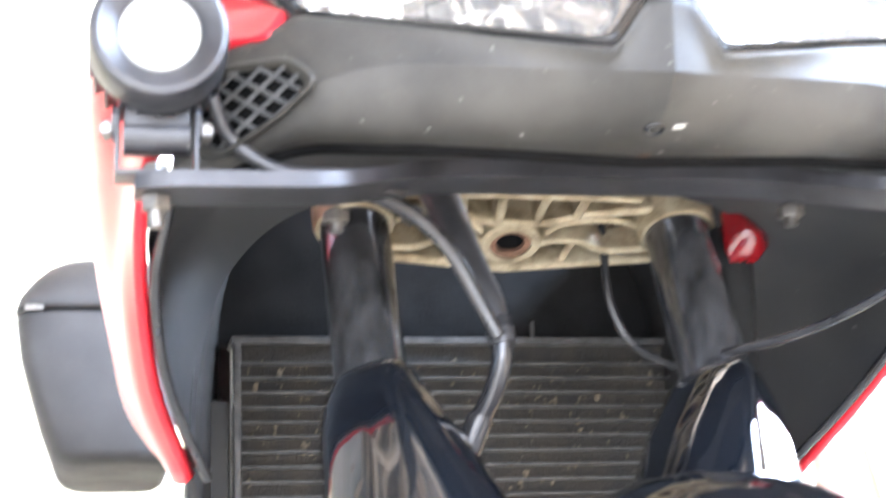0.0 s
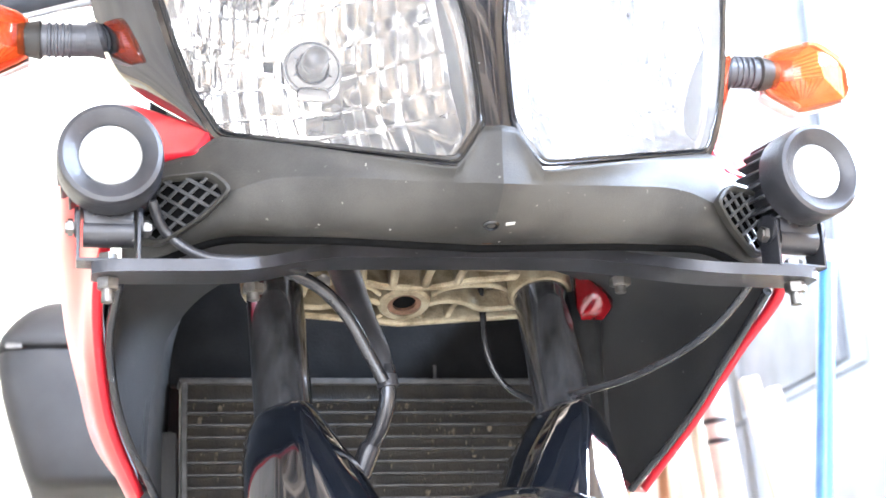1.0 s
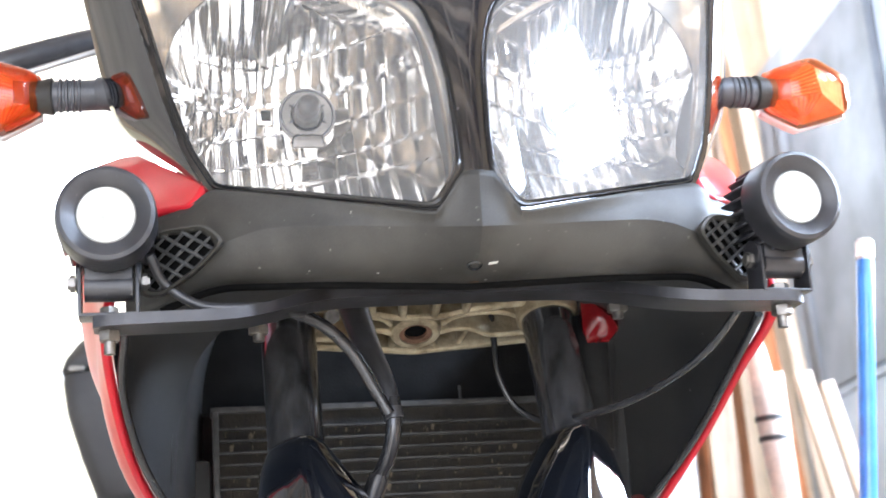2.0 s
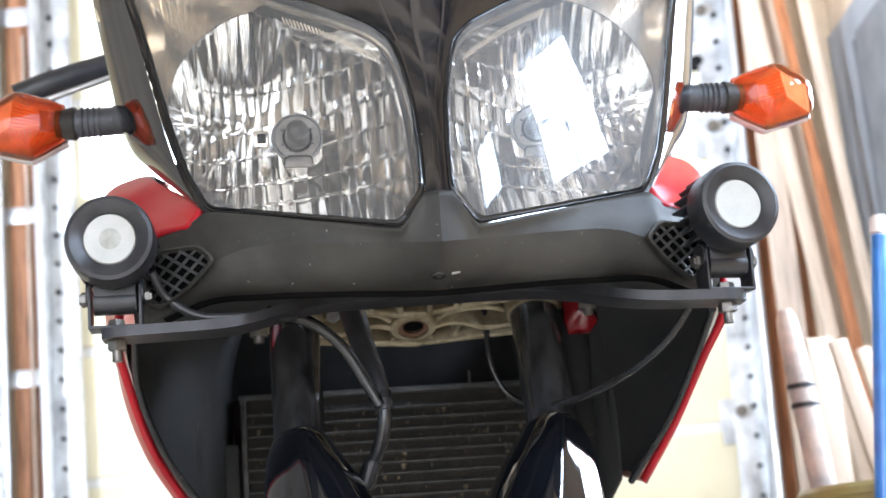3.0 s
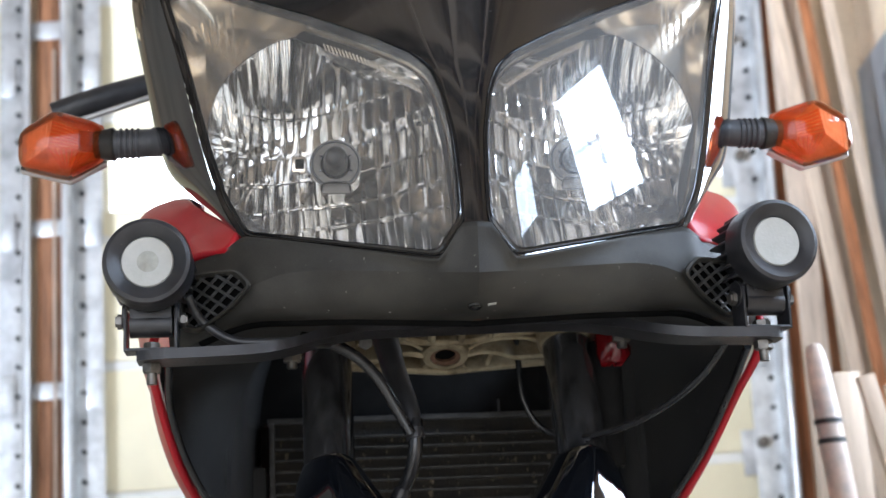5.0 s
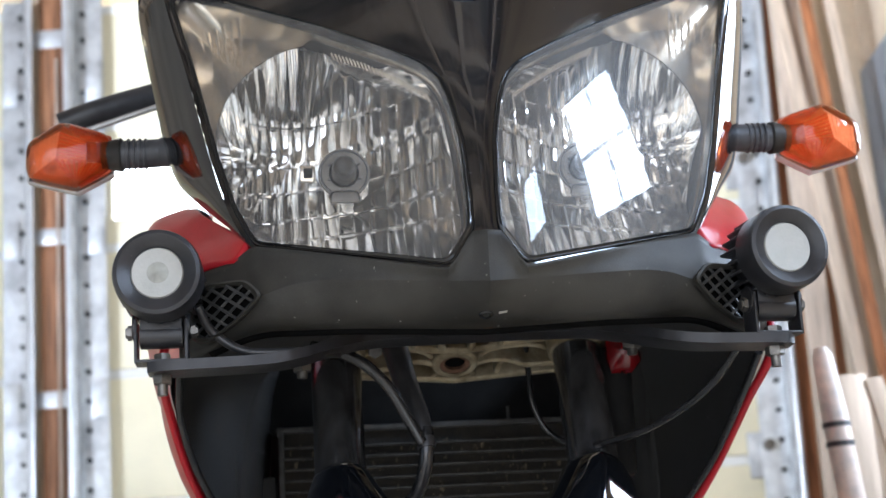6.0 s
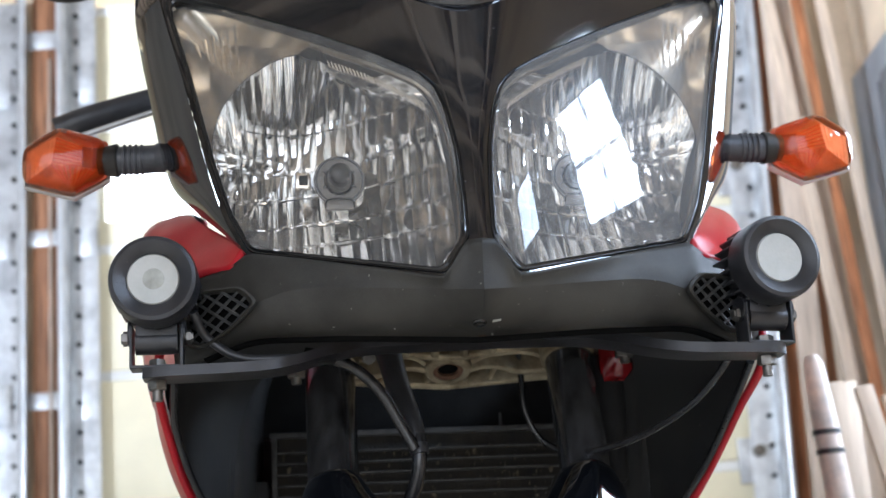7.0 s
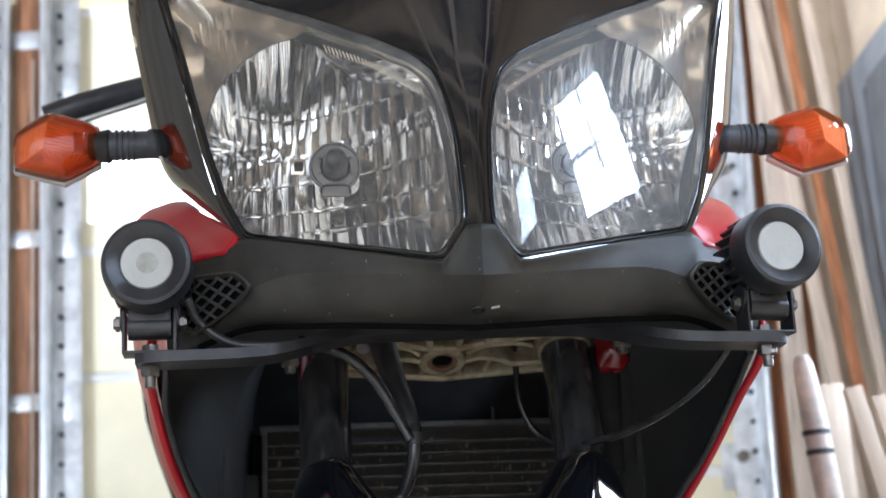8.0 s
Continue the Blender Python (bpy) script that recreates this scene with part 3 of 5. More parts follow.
def out_to(poly, way):
    """How far it is from the lamp's middle to an outline, along a way."""
    best = 9.0
    for (ax, az), (bx, bz) in zip(poly, poly[1:] + poly[:1]):
        ex, ez = bx - ax, bz - az
        det = way[0] * ez - way[1] * ex
        if abs(det) < 1e-9:
            continue
        dx, dz = ax - MID[0], az - MID[1]
        s, r = (dx * ez - dz * ex) / det, (dx * way[1] - dz * way[0]) / det
        if s > 0 and -1e-6 <= r <= 1 + 1e-6:
            best = min(best, s)
    return best


def fuller(u, z):
    """How far the nose's rounded middle lies behind the plain wedge, more so higher up."""
    c = min(1, max(0, (z - 0.95) / 0.22))
    c = 0.036 * c * c * (3 - 2 * c)
    return 0.442 * (math.sqrt(u * u + 0.000225 + c * c) - math.sqrt(u * u + 0.000225))


def nose():
    rows, edge = [], []
    for q in LAMP_LINE:
        way = (q - MID) / np.linalg.norm(q - MID)
        edge.append(MID + way * max(out_to(OUTER, way), np.linalg.norm(q - MID) + 0.002))
    rows.append([(u, face(u, z) + 0.02, z) for u, z in LAMP_LINE])
    for k in range(11):
        s = k / 10
        row = []
        for q, e in zip(LAMP_LINE, edge):
            a = MID + (q - MID) * 1.012
            u, z = a + (e - a) * s if np.linalg.norm(e - MID) > np.linalg.norm(a - MID) else e
            wrap = 0.9 * max(0, z - 1.12) ** 2
            row.append((u, face(u, z) - 0.001 + wrap + fuller(u, z) * math.sin(math.pi / 2 * s) ** 2, z))
        rows.append(row)
    bm = sheet(rows, True)
    sheet([flipped(r, -1) for r in rows], True, bm)
    bmesh.ops.remove_doubles(bm, verts=bm.verts, dist=0.0008)
    return part("nose_fairing", bm, GLOSS_BLACK, bike, "gloss black nose fairing", 50)


nose()
# sides of the nose, wrapping round and running back
NEAR = [(0.1585, 0.929), (0.164, 0.936), (0.1765, 0.963), (0.1885, 1.004), (0.2085, 1.086), (0.2248, 1.148), (0.2285, 1.178), (0.228, 1.27), (0.19, 1.36)]
FAR = [(0.162, 0.074, 0.93), (0.173, 0.098, 0.95), (0.199, 0.142, 0.983), (0.2225, 0.168, 1.018), (0.239, 0.186, 1.092), (0.25, 0.2, 1.15), (0.253, 0.208, 1.185), (0.252, 0.23, 1.28), (0.21, 0.29, 1.37)]
for s in (1, -1):
    near = spline([(u, face(u, z) - 0.001 + 0.9 * max(0, z - 1.12) ** 2, z) for u, z in NEAR], 64)
    far = spline(FAR, 64)
    rows = []
    for k in range(15):
        f = k / 10
        row = []
        for j, (p, q) in enumerate(zip(near, far)):
            turn = p.lerp(q, 0.42) + Vector((0.5, -0.3, 0)) * 0.14 * (q - p).length
            g = min(f, 1)
            c = p.lerp(turn, g).lerp(turn.lerp(q, g), g) + Vector((-0.07, 0.05, 0.0)) * max(0, f - 1)
            row.append((s * c.x, c.y, c.z))
        rows.append(row)
    part("side_cowl", sheet(rows), GLOSS_BLACK, bike, "", 70)

screen = []
for t in range(14):
    row = []
    for k in range(33):
        u = -0.1 + 0.2 * k / 32
        low = 1.1095 + 8.2 * u * u
        z = low + (1.36 - low) * t / 13
        row.append((u, face(u, z) + fuller(u, z) + 0.9 * max(0, z - 1.12) ** 2 - 0.0055, z))
    screen.append(row)
thick(part("windscreen", sheet(screen), HIDE, bike, "smoked windscreen"), 0.004)


random.seed(23)
# how each cell of the fluted bowl is tipped and turned
CELLS = [[(random.uniform(-0.06, 0.06), random.uniform(-0.16, 0.16)) for k in range(24)] for band in range(7)]


def headlight(s):
    ring = lambda f, back: [(s * (MID[0] + (u - MID[0]) * f), face(*(MID + (np.array([u, z]) - MID) * f)) + back, MID[1] + (z - MID[1]) * f) for u, z in LAMP_LINE]
    body = part("headlight", sheet([ring(1.0, 0.004), ring(1.0, 0.12), ring(0.6, 0.2), ring(0.02, 0.2)], True), PLASTIC, bike, "clear twin headlight unit")
    # gasket round the pane
    part("gasket", sheet([ring(1.034, 0.004), ring(1.032, -0.0012), ring(1.024, -0.0028), ring(1.012, -0.0022), ring(1.0, -0.0032), ring(0.988, -0.002), ring(0.986, 0.012)], True), SEAM, body, "black rubber gasket")
    # clear pane, gently domed
    rows = []
    for k in range(15):
        f = 0.99 * (1 - k / 14.2)
        rows.append([(x, y - 0.0075 * (1 - ((abs(x) - 0.105) / 0.1) ** 2 - ((z - 1.03) / 0.13) ** 2), z) for x, y, z in ring(f, -0.001)])
    pane = part("lens", sheet(rows, True), LENS, body, "clear plastic lens")
    pane.visible_shadow = False
    # fluted bowl
    cx, cz, R = 0.119, 1.03, 0.067

    def spread(du, dz):
        r = max(math.hypot(du, dz), 1e-6)
        return R + 0.06 * min(1, 1.4 * max(0.0, -dz / r)) + 0.05 * min(1, 1.2 * max(0.0, -du / r))

    def inside(u, z, f=0.982):
        d = np.array([u, z]) - MID
        n = np.linalg.norm(d)
        if n < 1e-6:
            return u, z
        far = out_to([tuple(q) for q in LAMP_LINE[::3]], d / n) * f
        return tuple(MID + d * min(1, far / n))

    flute = 0.0115
    bands = (0.948, 0.969, 0.9955, 1.0195, 1.052, 1.16)
    rows = []
    cols = [cx - 0.112 + (0.112 + R) * k / 170 for k in range(171)]
    stops = [cz - 0.128, *[b for b in bands if b < cz + R], cz + R]
    levels = [lo + 0.0003 + (hi - lo - 0.0006) * k / 12 for lo, hi in zip(stops, stops[1:]) for k in range(13)]
    for z0 in levels:
        row = []
        for u0 in cols:
            du, dz = u0 - cx, z0 - cz
            r = math.hypot(du, dz)
            reach = spread(du, dz)
            if r > reach:
                du, dz, r = du * reach / r, dz * reach / r, reach
            r *= R / reach
            u, z = inside(cx + du, cz + dz)
            band = sum(z0 > b for b in bands)
            ph = (u0 - cx) / flute
            tooth = 1 - (2 * (ph % 1.0) - 1) ** 2
            jag = (0.0017 * tooth + 0.0012 * ((band * 0.618 + 0.3) % 1))
            tip, turn = CELLS[band][int(ph) % 24]
            if z0 - stops[band] < 0.001:
                jag -= 0.0012
            jag += flute * (ph % 1.0 - 0.5) * turn + (z0 - (stops[band] + stops[band + 1]) / 2) * tip
            row.append((s * u, face(u, z) + 0.022 + 0.072 * (1 - (r / R) ** 2) + jag * (0.4 + 0.6 * (1 - r / R)), z))
        rows.append(row)
    bm = sheet(rows)
    bmesh.ops.remove_doubles(bm, verts=bm.verts, dist=0.0002)
    part("reflector", bm, CHROME, body, "fluted chrome reflector bowl", 42)
    # satin surround between bowl and pane
    rim, edge, mid = [], [], []
    for k in range(120):
        a = 2 * math.pi * k / 120
        reach = spread(math.cos(a), math.sin(a))
        u, z = inside(cx + reach * math.cos(a), cz + reach * math.sin(a))
        d = np.array([u, z]) - MID
        d /= np.linalg.norm(d)
        e = MID + d * out_to([tuple(q) for q in LAMP_LINE[::3]], d) * 0.998
        rim.append((s * u, face(u, z) + 0.021, z))
        m = (np.array([u, z]) + e) / 2
        mid.append((s * m[0], face(*m) + 0.026, m[1]))
        edge.append((s * e[0], face(*e) + 0.011, e[1]))
    part("surround", sheet([rim, mid, edge], True), BEZEL, body, "satin chrome surround")
    # faint moulded ribs high on the outer side
    bm = None
    for k in range(7):
        u = 0.168 + 0.006 * k
        bm = rod((s * u, face(u, 1.12) + 0.012, 1.128 - 0.002 * k), (s * (u - 0.004), face(u, 1.07) + 0.016, 1.083 + 0.004 * k), 0.0018, 0.0004, seg=8, bm=bm)
    part("rib", bm, BEZEL, body, "moulded ribs in the surround")
    bm = None
    for k in range(26):
        f = k / 25
        u, z = 0.098 - 0.066 * f, 1.083 - 0.036 * f - 0.012 * f * f
        bm = rod((s * u, face(u, z) + 0.0125, z), (s * (u - 0.0022), face(u, z - 0.005) + 0.0155, z - 0.0052), 0.0007, seg=6, bm=bm)
    part("knurling", bm, BEZEL, body, "fine moulded knurling")
    bx, bz = 0.091, 1.0005
    by = face(bx, bz) + 0.075
    holder = part("bulb_holder", lathe([(0.0, 0.0), (0.017, 0.0), (0.0192, -0.002), (0.0197, -0.0045), (0.0192, -0.006), (0.0183, -0.006), (0.0179, -0.0045), (0.0172, -0.0045), (0.0168, -0.0058), (0.0118, -0.0058),
                                            (0.0112, -0.0035), (0.0, -0.0035)], (s * bx, by, bz), (0, 1, 0)), GREYMET, body, "grey bulb holder")
    part("groove", lathe([(0.0172, -0.005), (0.0174, -0.0052), (0.0182, -0.0052), (0.0184, -0.005)], (s * bx, by, bz), (0, 1, 0), 40, None, True), SEAM, holder, "dark groove round the holder")
    part("socket", lathe([(0.0, -0.0042), (0.0104, -0.0042), (0.0116, -0.004)], (s * bx, by, bz), (0, 1, 0)), HOLE_SHADE, holder, "dark socket round the bulb")
    part("glass", lathe([(0.0, -0.015), (0.0088, -0.015), (0.0092, -0.0135), (0.0092, -0.003), (0.0, -0.003)], (s * bx, by, bz), (0, 1, 0), 28), SHIELD, holder, "dull glass foot of the bulb")
    part("bulb_shield", lathe([(0.0, -0.029), (0.0052, -0.0285), (0.0074, -0.0268), (0.0083, -0.0235), (0.0085, -0.015), (0.0, -0.015)], (s * bx, by, bz), (0, 1, 0), 28), SMOKED, holder, "smoked bulb cap")
    for a in (-25, 205, 30, 150):
        c, n = math.cos(radians(a)), math.sin(radians(a))
        part("clip", rod((s * bx + 0.0108 * c, by - 0.0062, bz + 0.0108 * n), (s * bx + 0.0138 * c, by - 0.0062, bz + 0.0138 * n), 0.0006, seg=6), SEAM, holder)
    part("tab", box((0.021, 0.0036, 0.009), (s * bx, by - 0.0042, bz - 0.0185), 0.0008), GREYMET, holder, "flat tab below the holder")
    part("spring_clip", hose([(s * bx - 0.0108, by - 0.007, bz - 0.0215), (s * bx - 0.0092, by - 0.0075, bz - 0.0158), (s * bx, by - 0.0075, bz - 0.015), (s * bx + 0.0092, by - 0.0075, bz - 0.0158), (s * bx + 0.0108, by - 0.007, bz - 0.0215)], 0.0007, 24, 6), SEAM, holder, "bent wire spring clip")
    frame_at = (s * 0.118, face(0.118, 1.0) + 0.0785, 1.0065)
    vent = part("vent", box((0.0115, 0.006, 0.0125), frame_at, 0.0012), BEZEL, body, "framed square vent")
    part("opening", box((0.0068, 0.006, 0.0078), (frame_at[0], frame_at[1] - 0.0012, frame_at[2]), 0.0008), HOLE_SHADE, vent, "dark opening of the vent")
    return body


for s in (1, -1):
    headlight(s)

# ---- chin panel ----
TOPLINE = [(0, 0.919), (0.0098, 0.919), (0.0268, 0.8955), (0.094, 0.9135), (0.157, 0.9295), (0.172, 0.921), (0.2, 0.918), (0.215, 0.91)]
CREASE = [(0, -0.001, 0.8848), (0.03, 0.0117, 0.8888), (0.06, 0.0226, 0.8928), (0.12, 0.0405, 0.8982), (0.145, 0.047, 0.8936), (0.156, 0.052, 0.888), (0.175, 0.068, 0.888), (0.215, 0.1, 0.885)]
LIP = [(0, 0.059, 0.866), (0.09, 0.066, 0.8712), (0.132, 0.071, 0.8722), (0.156, 0.074, 0.873), (0.185, 0.088, 0.865), (0.215, 0.112, 0.856)]


def eased(table, u):
    rows = [interp(table, abs(u) + d) for d in (-0.012, -0.006, 0, 0.006, 0.012)] if abs(u) > 0.012 else [interp(table, abs(u))]
    return [sum(r[k] for r in rows) / len(rows) for k in range(len(rows[0]))]


def scoop(u, y):
    """A place on the scooped underside of the chin, and its slope there."""
    (yc, zc), (yl, zl) = eased(CREASE, u), eased(LIP, u)
    f = (y - yc) / (yl - yc)
    return (u, y, zc + (zl - zc) * (1 - (1 - f) ** 3.0) - 0.0027), 3.0 * (zl - zc) * (1 - f) ** 2.0 / (yl - yc)


rows = []
for t in range(25):
    row = []
    for k in range(97):
        u = -0.212 + 0.424 * k / 96
        a = abs(u)
        (zt,), (yc, zc), (yl, zl) = interp(TOPLINE, a), eased(CREASE, u), eased(LIP, u)
        yt = 0.442 * (a - 0.0125) + 0.213 * (zt - 0.91) + 0.003 * max(0, 1 - a / 0.1) - 0.003 + max(0, a - 0.16) * 0.4
        if t <= 8:
            f = t / 8
            row.append((u, yt + (yc - yt) * f + 0.001 * math.sin(math.pi * f), zt + (zc - zt) * f))
        elif t <= 20:
            f = (t - 8) / 12
            row.append((u, yc + (yl - yc) * f, zc + (zl - zc) * (1 - (1 - f) ** 3.0)))
        else:
            f = (t - 20) / 4
            row.append((u, yl + 0.004 * f, zl + 0.002 * f))
    rows.append(row)
chin = thick(part("chin_panel", sheet(rows), PLASTIC, bike, "matte black moulded chin panel", 15), 0.0025, 1.0)
# near-black strip along the lip, painted in for the shadow gap below it
brim = [(u, eased(LIP, u)[0] + 0.002, eased(LIP, u)[1] - 0.0018) for u in [-0.19 + 0.38 * k / 40 for k in range(41)]]
part("chin_gap_shade", hose(brim, 0.0042, 80, 10), HOLE_SHADE, chin, "shade under the chin's lower edge, as a dark strip")
spot, slope = scoop(-0.001, 0.0255)
part("screw_recess", lathe([(0.0, 0.0012), (0.0026, 0.0012), (0.003, -0.0004), (0.0042, -0.0007), (0.005, 0.0002), (0.005, 0.003)], spot, (0, -slope, 1), 24), SEAM, chin, "small dark screw recess")
for u, y, size, turn, material, label in ((0.0108, 0.0255, (0.006, 0.0026, 0.0005), 8, DIFFUSE_LENS, "pale scuff mark"), (0.003, 0.053, (0.006, 0.0012, 0.0004), 4, RUST, "rusty scuff mark"),
                                          (-0.058, 0.045, (0.0012, 0.0012, 0.0004), 0, DIFFUSE_LENS, "pale stone chip"), (-0.1, 0.05, (0.0014, 0.0009, 0.0004), 0, DIFFUSE_LENS, "pale stone chip"),
                                          (0.01, 0.05, (0.0014, 0.0009, 0.0004), 0, DIFFUSE_LENS, "pale stone chip")):
    spot, slope = scoop(u, y)
    tilt = math.degrees(math.atan2(scoop(u + 0.002, y)[0][2] - scoop(u - 0.002, y)[0][2], 0.004))
    part("scuff", box(size, spot, 0.00015, (math.degrees(math.atan(slope)), -tilt, turn)), material, chin, label)

# ---- air intakes ----
INTAKE = [(0.1535, 0.889), (0.164, 0.9005), (0.19, 0.903), (0.203, 0.897), (0.202, 0.87), (0.19, 0.866), (0.168, 0.877)]
LINE = rounded(INTAKE, 60, 4)
for s in (1, -1):
    line = LINE - np.array([0.005 if s > 0 else 0.0, 0.0])
    slope = lambda u, z: 0.0395 + (u - 0.1525) * 0.8 + (0.892 - z) * 0.25
    c = line.mean(0)
    ring = lambda f, d: [(s * q[0], slope(*q) + d, q[1]) for q in [c + (p - c) * f for p in line]]
    intake = part("air_intake", sheet([ring(1.1, 0.004), ring(1.08, -0.003), ring(1.0, -0.0045), ring(0.93, -0.002), ring(0.92, 0.01)], True), PLASTIC, bike, "side air intake with a wire grille")
    part("duct", sheet([ring(0.93, 0.004), ring(0.6, 0.0045), ring(0.02, 0.0045)], True), HOLE_SHADE, intake, "dark duct behind the grille")
    bm = None
    poly = [tuple(c + (p - c) * 0.95) for p in line[::2]]
    for way in (1, -1):
        dx, dz = math.cos(radians(38)), way * math.sin(radians(38))
        for k in range(-6, 7):
            ox, oz = c[0] - dz * 0.0072 * k, c[1] + dx * 0.0072 * k
            cuts = []
            for (ax, az), (bx, bz) in zip(poly, poly[1:] + poly[:1]):
                ex, ez = bx - ax, bz - az
                det = dx * ez - dz * ex
                if abs(det) > 1e-9:
                    q, r = ((ax - ox) * ez - (az - oz) * ex) / det, ((ax - ox) * dz - (az - oz) * dx) / det
                    if 0 <= r < 1:
                        cuts.append(q)
            if len(cuts) >= 2:
                ends = [(ox + dx * q, oz + dz * q) for q in (min(cuts), max(cuts))]
                bm = rod(*[(s * u, slope(u, z) - 0.0005 * way, z) for u, z in ends], 0.0011, seg=6, bm=bm)
    part("grille", bm, MESH, intake, "diamond wire grille")

# ---- red side fairings ----
FRONT_EDGE = [(0.158, 0.074, 0.934), (0.168, 0.074, 0.918), (0.193, 0.094, 0.918), (0.21, 0.108, 0.89), (0.214, 0.1, 0.852), (0.2105, 0.17, 0.824), (0.202, 0.245, 0.786), (0.186, 0.317, 0.747)]
RIDGE = [(0.168, 0.094, 0.944), (0.186, 0.112, 0.944), (0.21, 0.13, 0.938), (0.222, 0.15, 0.92), (0.222, 0.15, 0.872), (0.2185, 0.215, 0.83), (0.209, 0.282, 0.788), (0.191, 0.337, 0.747)]
REAR = [(0.196, 0.185, 0.988), (0.212, 0.205, 0.992), (0.234, 0.22, 0.984), (0.24, 0.24, 0.945), (0.234, 0.29, 0.87), (0.226, 0.34, 0.83), (0.212, 0.375, 0.79), (0.194, 0.395, 0.755)]
LAST = [(0.2, 0.29, 1.012), (0.214, 0.295, 1.012), (0.236, 0.33, 0.996), (0.238, 0.5, 0.93), (0.23, 0.62, 0.88), (0.22, 0.64, 0.84), (0.205, 0.62, 0.81), (0.19, 0.6, 0.79)]
for s in (1, -1):
    bow = lambda pts: [(s * (x + (0.011 * math.sin(math.pi * min(1, max(0, (0.9 - z) / 0.17))) if s < 0 else 0)), y, z) for x, y, z in pts]
    lines = [spline(r, 40) for r in (bow(FRONT_EDGE), bow(RIDGE), flipped([(x + (0.008 if s < 0 and z > 0.86 else 0), y, z) for x, y, z in REAR], s), flipped(LAST, s))]
    rows = [spline([ln[k] for ln in lines], 18) for k in range(41)]
    thick(part("side_fairing", sheet(rows), RED, bike, "glossy red side fairing", 60), 0.006, 1.0 if s > 0 else 1.0)
# black inner panel: an arch from one side, under the chin, to the other
EDGE = [(0.18, 0.319, 0.745), (0.198, 0.247, 0.784), (0.206, 0.174, 0.822), (0.204, 0.107, 0.852), (0.15, 0.08, 0.8735), (0.07, 0.07, 0.871), (0, 0.066, 0.867)]
ARCH = [(0.179, 0.388, 0.757), (0.179, 0.385, 0.79), (0.175, 0.37, 0.838), (0.166, 0.32, 0.87), (0.135, 0.25, 0.888), (0.06, 0.228, 0.902), (0, 0.224, 0.904)]
wider = lambda x, z: x + 0.0115 * math.sin(math.pi * min(1, max(0, (0.9 - z) / 0.17))) * min(1, max(0, x - 0.15) / 0.05)
whole = lambda pts: pts + [(-wider(x, z), y, z) for x, y, z in reversed(pts[:-1])]
a, b = spline(whole(EDGE), 96), spline(whole(ARCH), 96)
rows = []
for k in range(13):
    f = k / 12
    rows.append([p.lerp(q, f) + Vector((0.006 * math.sin(math.pi * f) * max(-1, min(1, p.x * 8)), 0, 0.006 * math.sin(math.pi * f))) for p, q in zip(a, b)])
rows += [[p + Vector((0.003 * max(-1, min(1, p.x * 8)), 0, 0.003)) for p in row] for row in reversed(rows)]
panel_in = part("inner_panel", sheet(rows), INNER, bike, "dusty black inner fairing panel", 60)
for s in (1, -1):
    part("panel_trim", hose(flipped([(0.179, 0.318, 0.745), (0.1985, 0.246, 0.784), (0.207, 0.172, 0.822), (0.207, 0.103, 0.849)] if s > 0 else [(0.182, 0.318, 0.745), (0.207, 0.246, 0.784), (0.218, 0.172, 0.822), (0.214, 0.103, 0.849)], s), 0.003), HOSE, panel_in, "grey edge trim")

# ---- light bar and lamps ----
BAR = [(-0.231, 0.062, 0.8445), (-0.2, 0.062, 0.8448), (-0.15, 0.066, 0.847), (-0.125, 0.08, 0.8535), (-0.1, 0.11, 0.866), (-0.075, 0.129, 0.874), (-0.03, 0.134, 0.8765), (0.04, 0.134, 0.8775), (0.085, 0.128, 0.8755), (0.108, 0.11, 0.868), (0.13, 0.08, 0.8565), (0.155, 0.066, 0.8505), (0.195, 0.062, 0.8485), (0.219, 0.062, 0.848)]
line = spline(BAR, 90)
rows = []
for k, p in enumerate(line):
    e = min(1, min(k, 90 - k) / 5)
    w, h = 0.016 * (0.55 + 0.45 * math.sqrt(e)), 0.0036 + 0.0012 * max(0, 1 - abs(p.x) / 0.11) ** 0.3
    rows.append([p + Vector((0, dy, dz)) for dy, dz in ((-w, -h), (-w, h), (w, h), (w, -h))])
bm = sheet(rows, True)
bm.verts.ensure_lookup_table()
bm.faces.new(bm.verts[:4])
bm.faces.new(bm.verts[-4:])
bar = part("light_bar", bm, COATED, bike, "bent flat black steel light bar")
for x, y, z in ((-0.127, 0.16, 0.861), (0.125, 0.16, 0.8695)):
    part("stud", rod((x, y, z - 0.009), (x, y, z + 0.004), 0.004, seg=12, bevel=0.0006), ZINC, bar, "worn zinc stud")
    part("nut", rod((x, y, z - 0.004), (x, y, z + 0.002), 0.0075, seg=6, bevel=0.0006), ZINC, bar, "worn zinc nut")
part("bolt", rod((0.11, 0.105, 0.865), (0.11, 0.105, 0.873), 0.005, seg=6, bevel=0.0008), ZINC, bar, "worn zinc bolt")


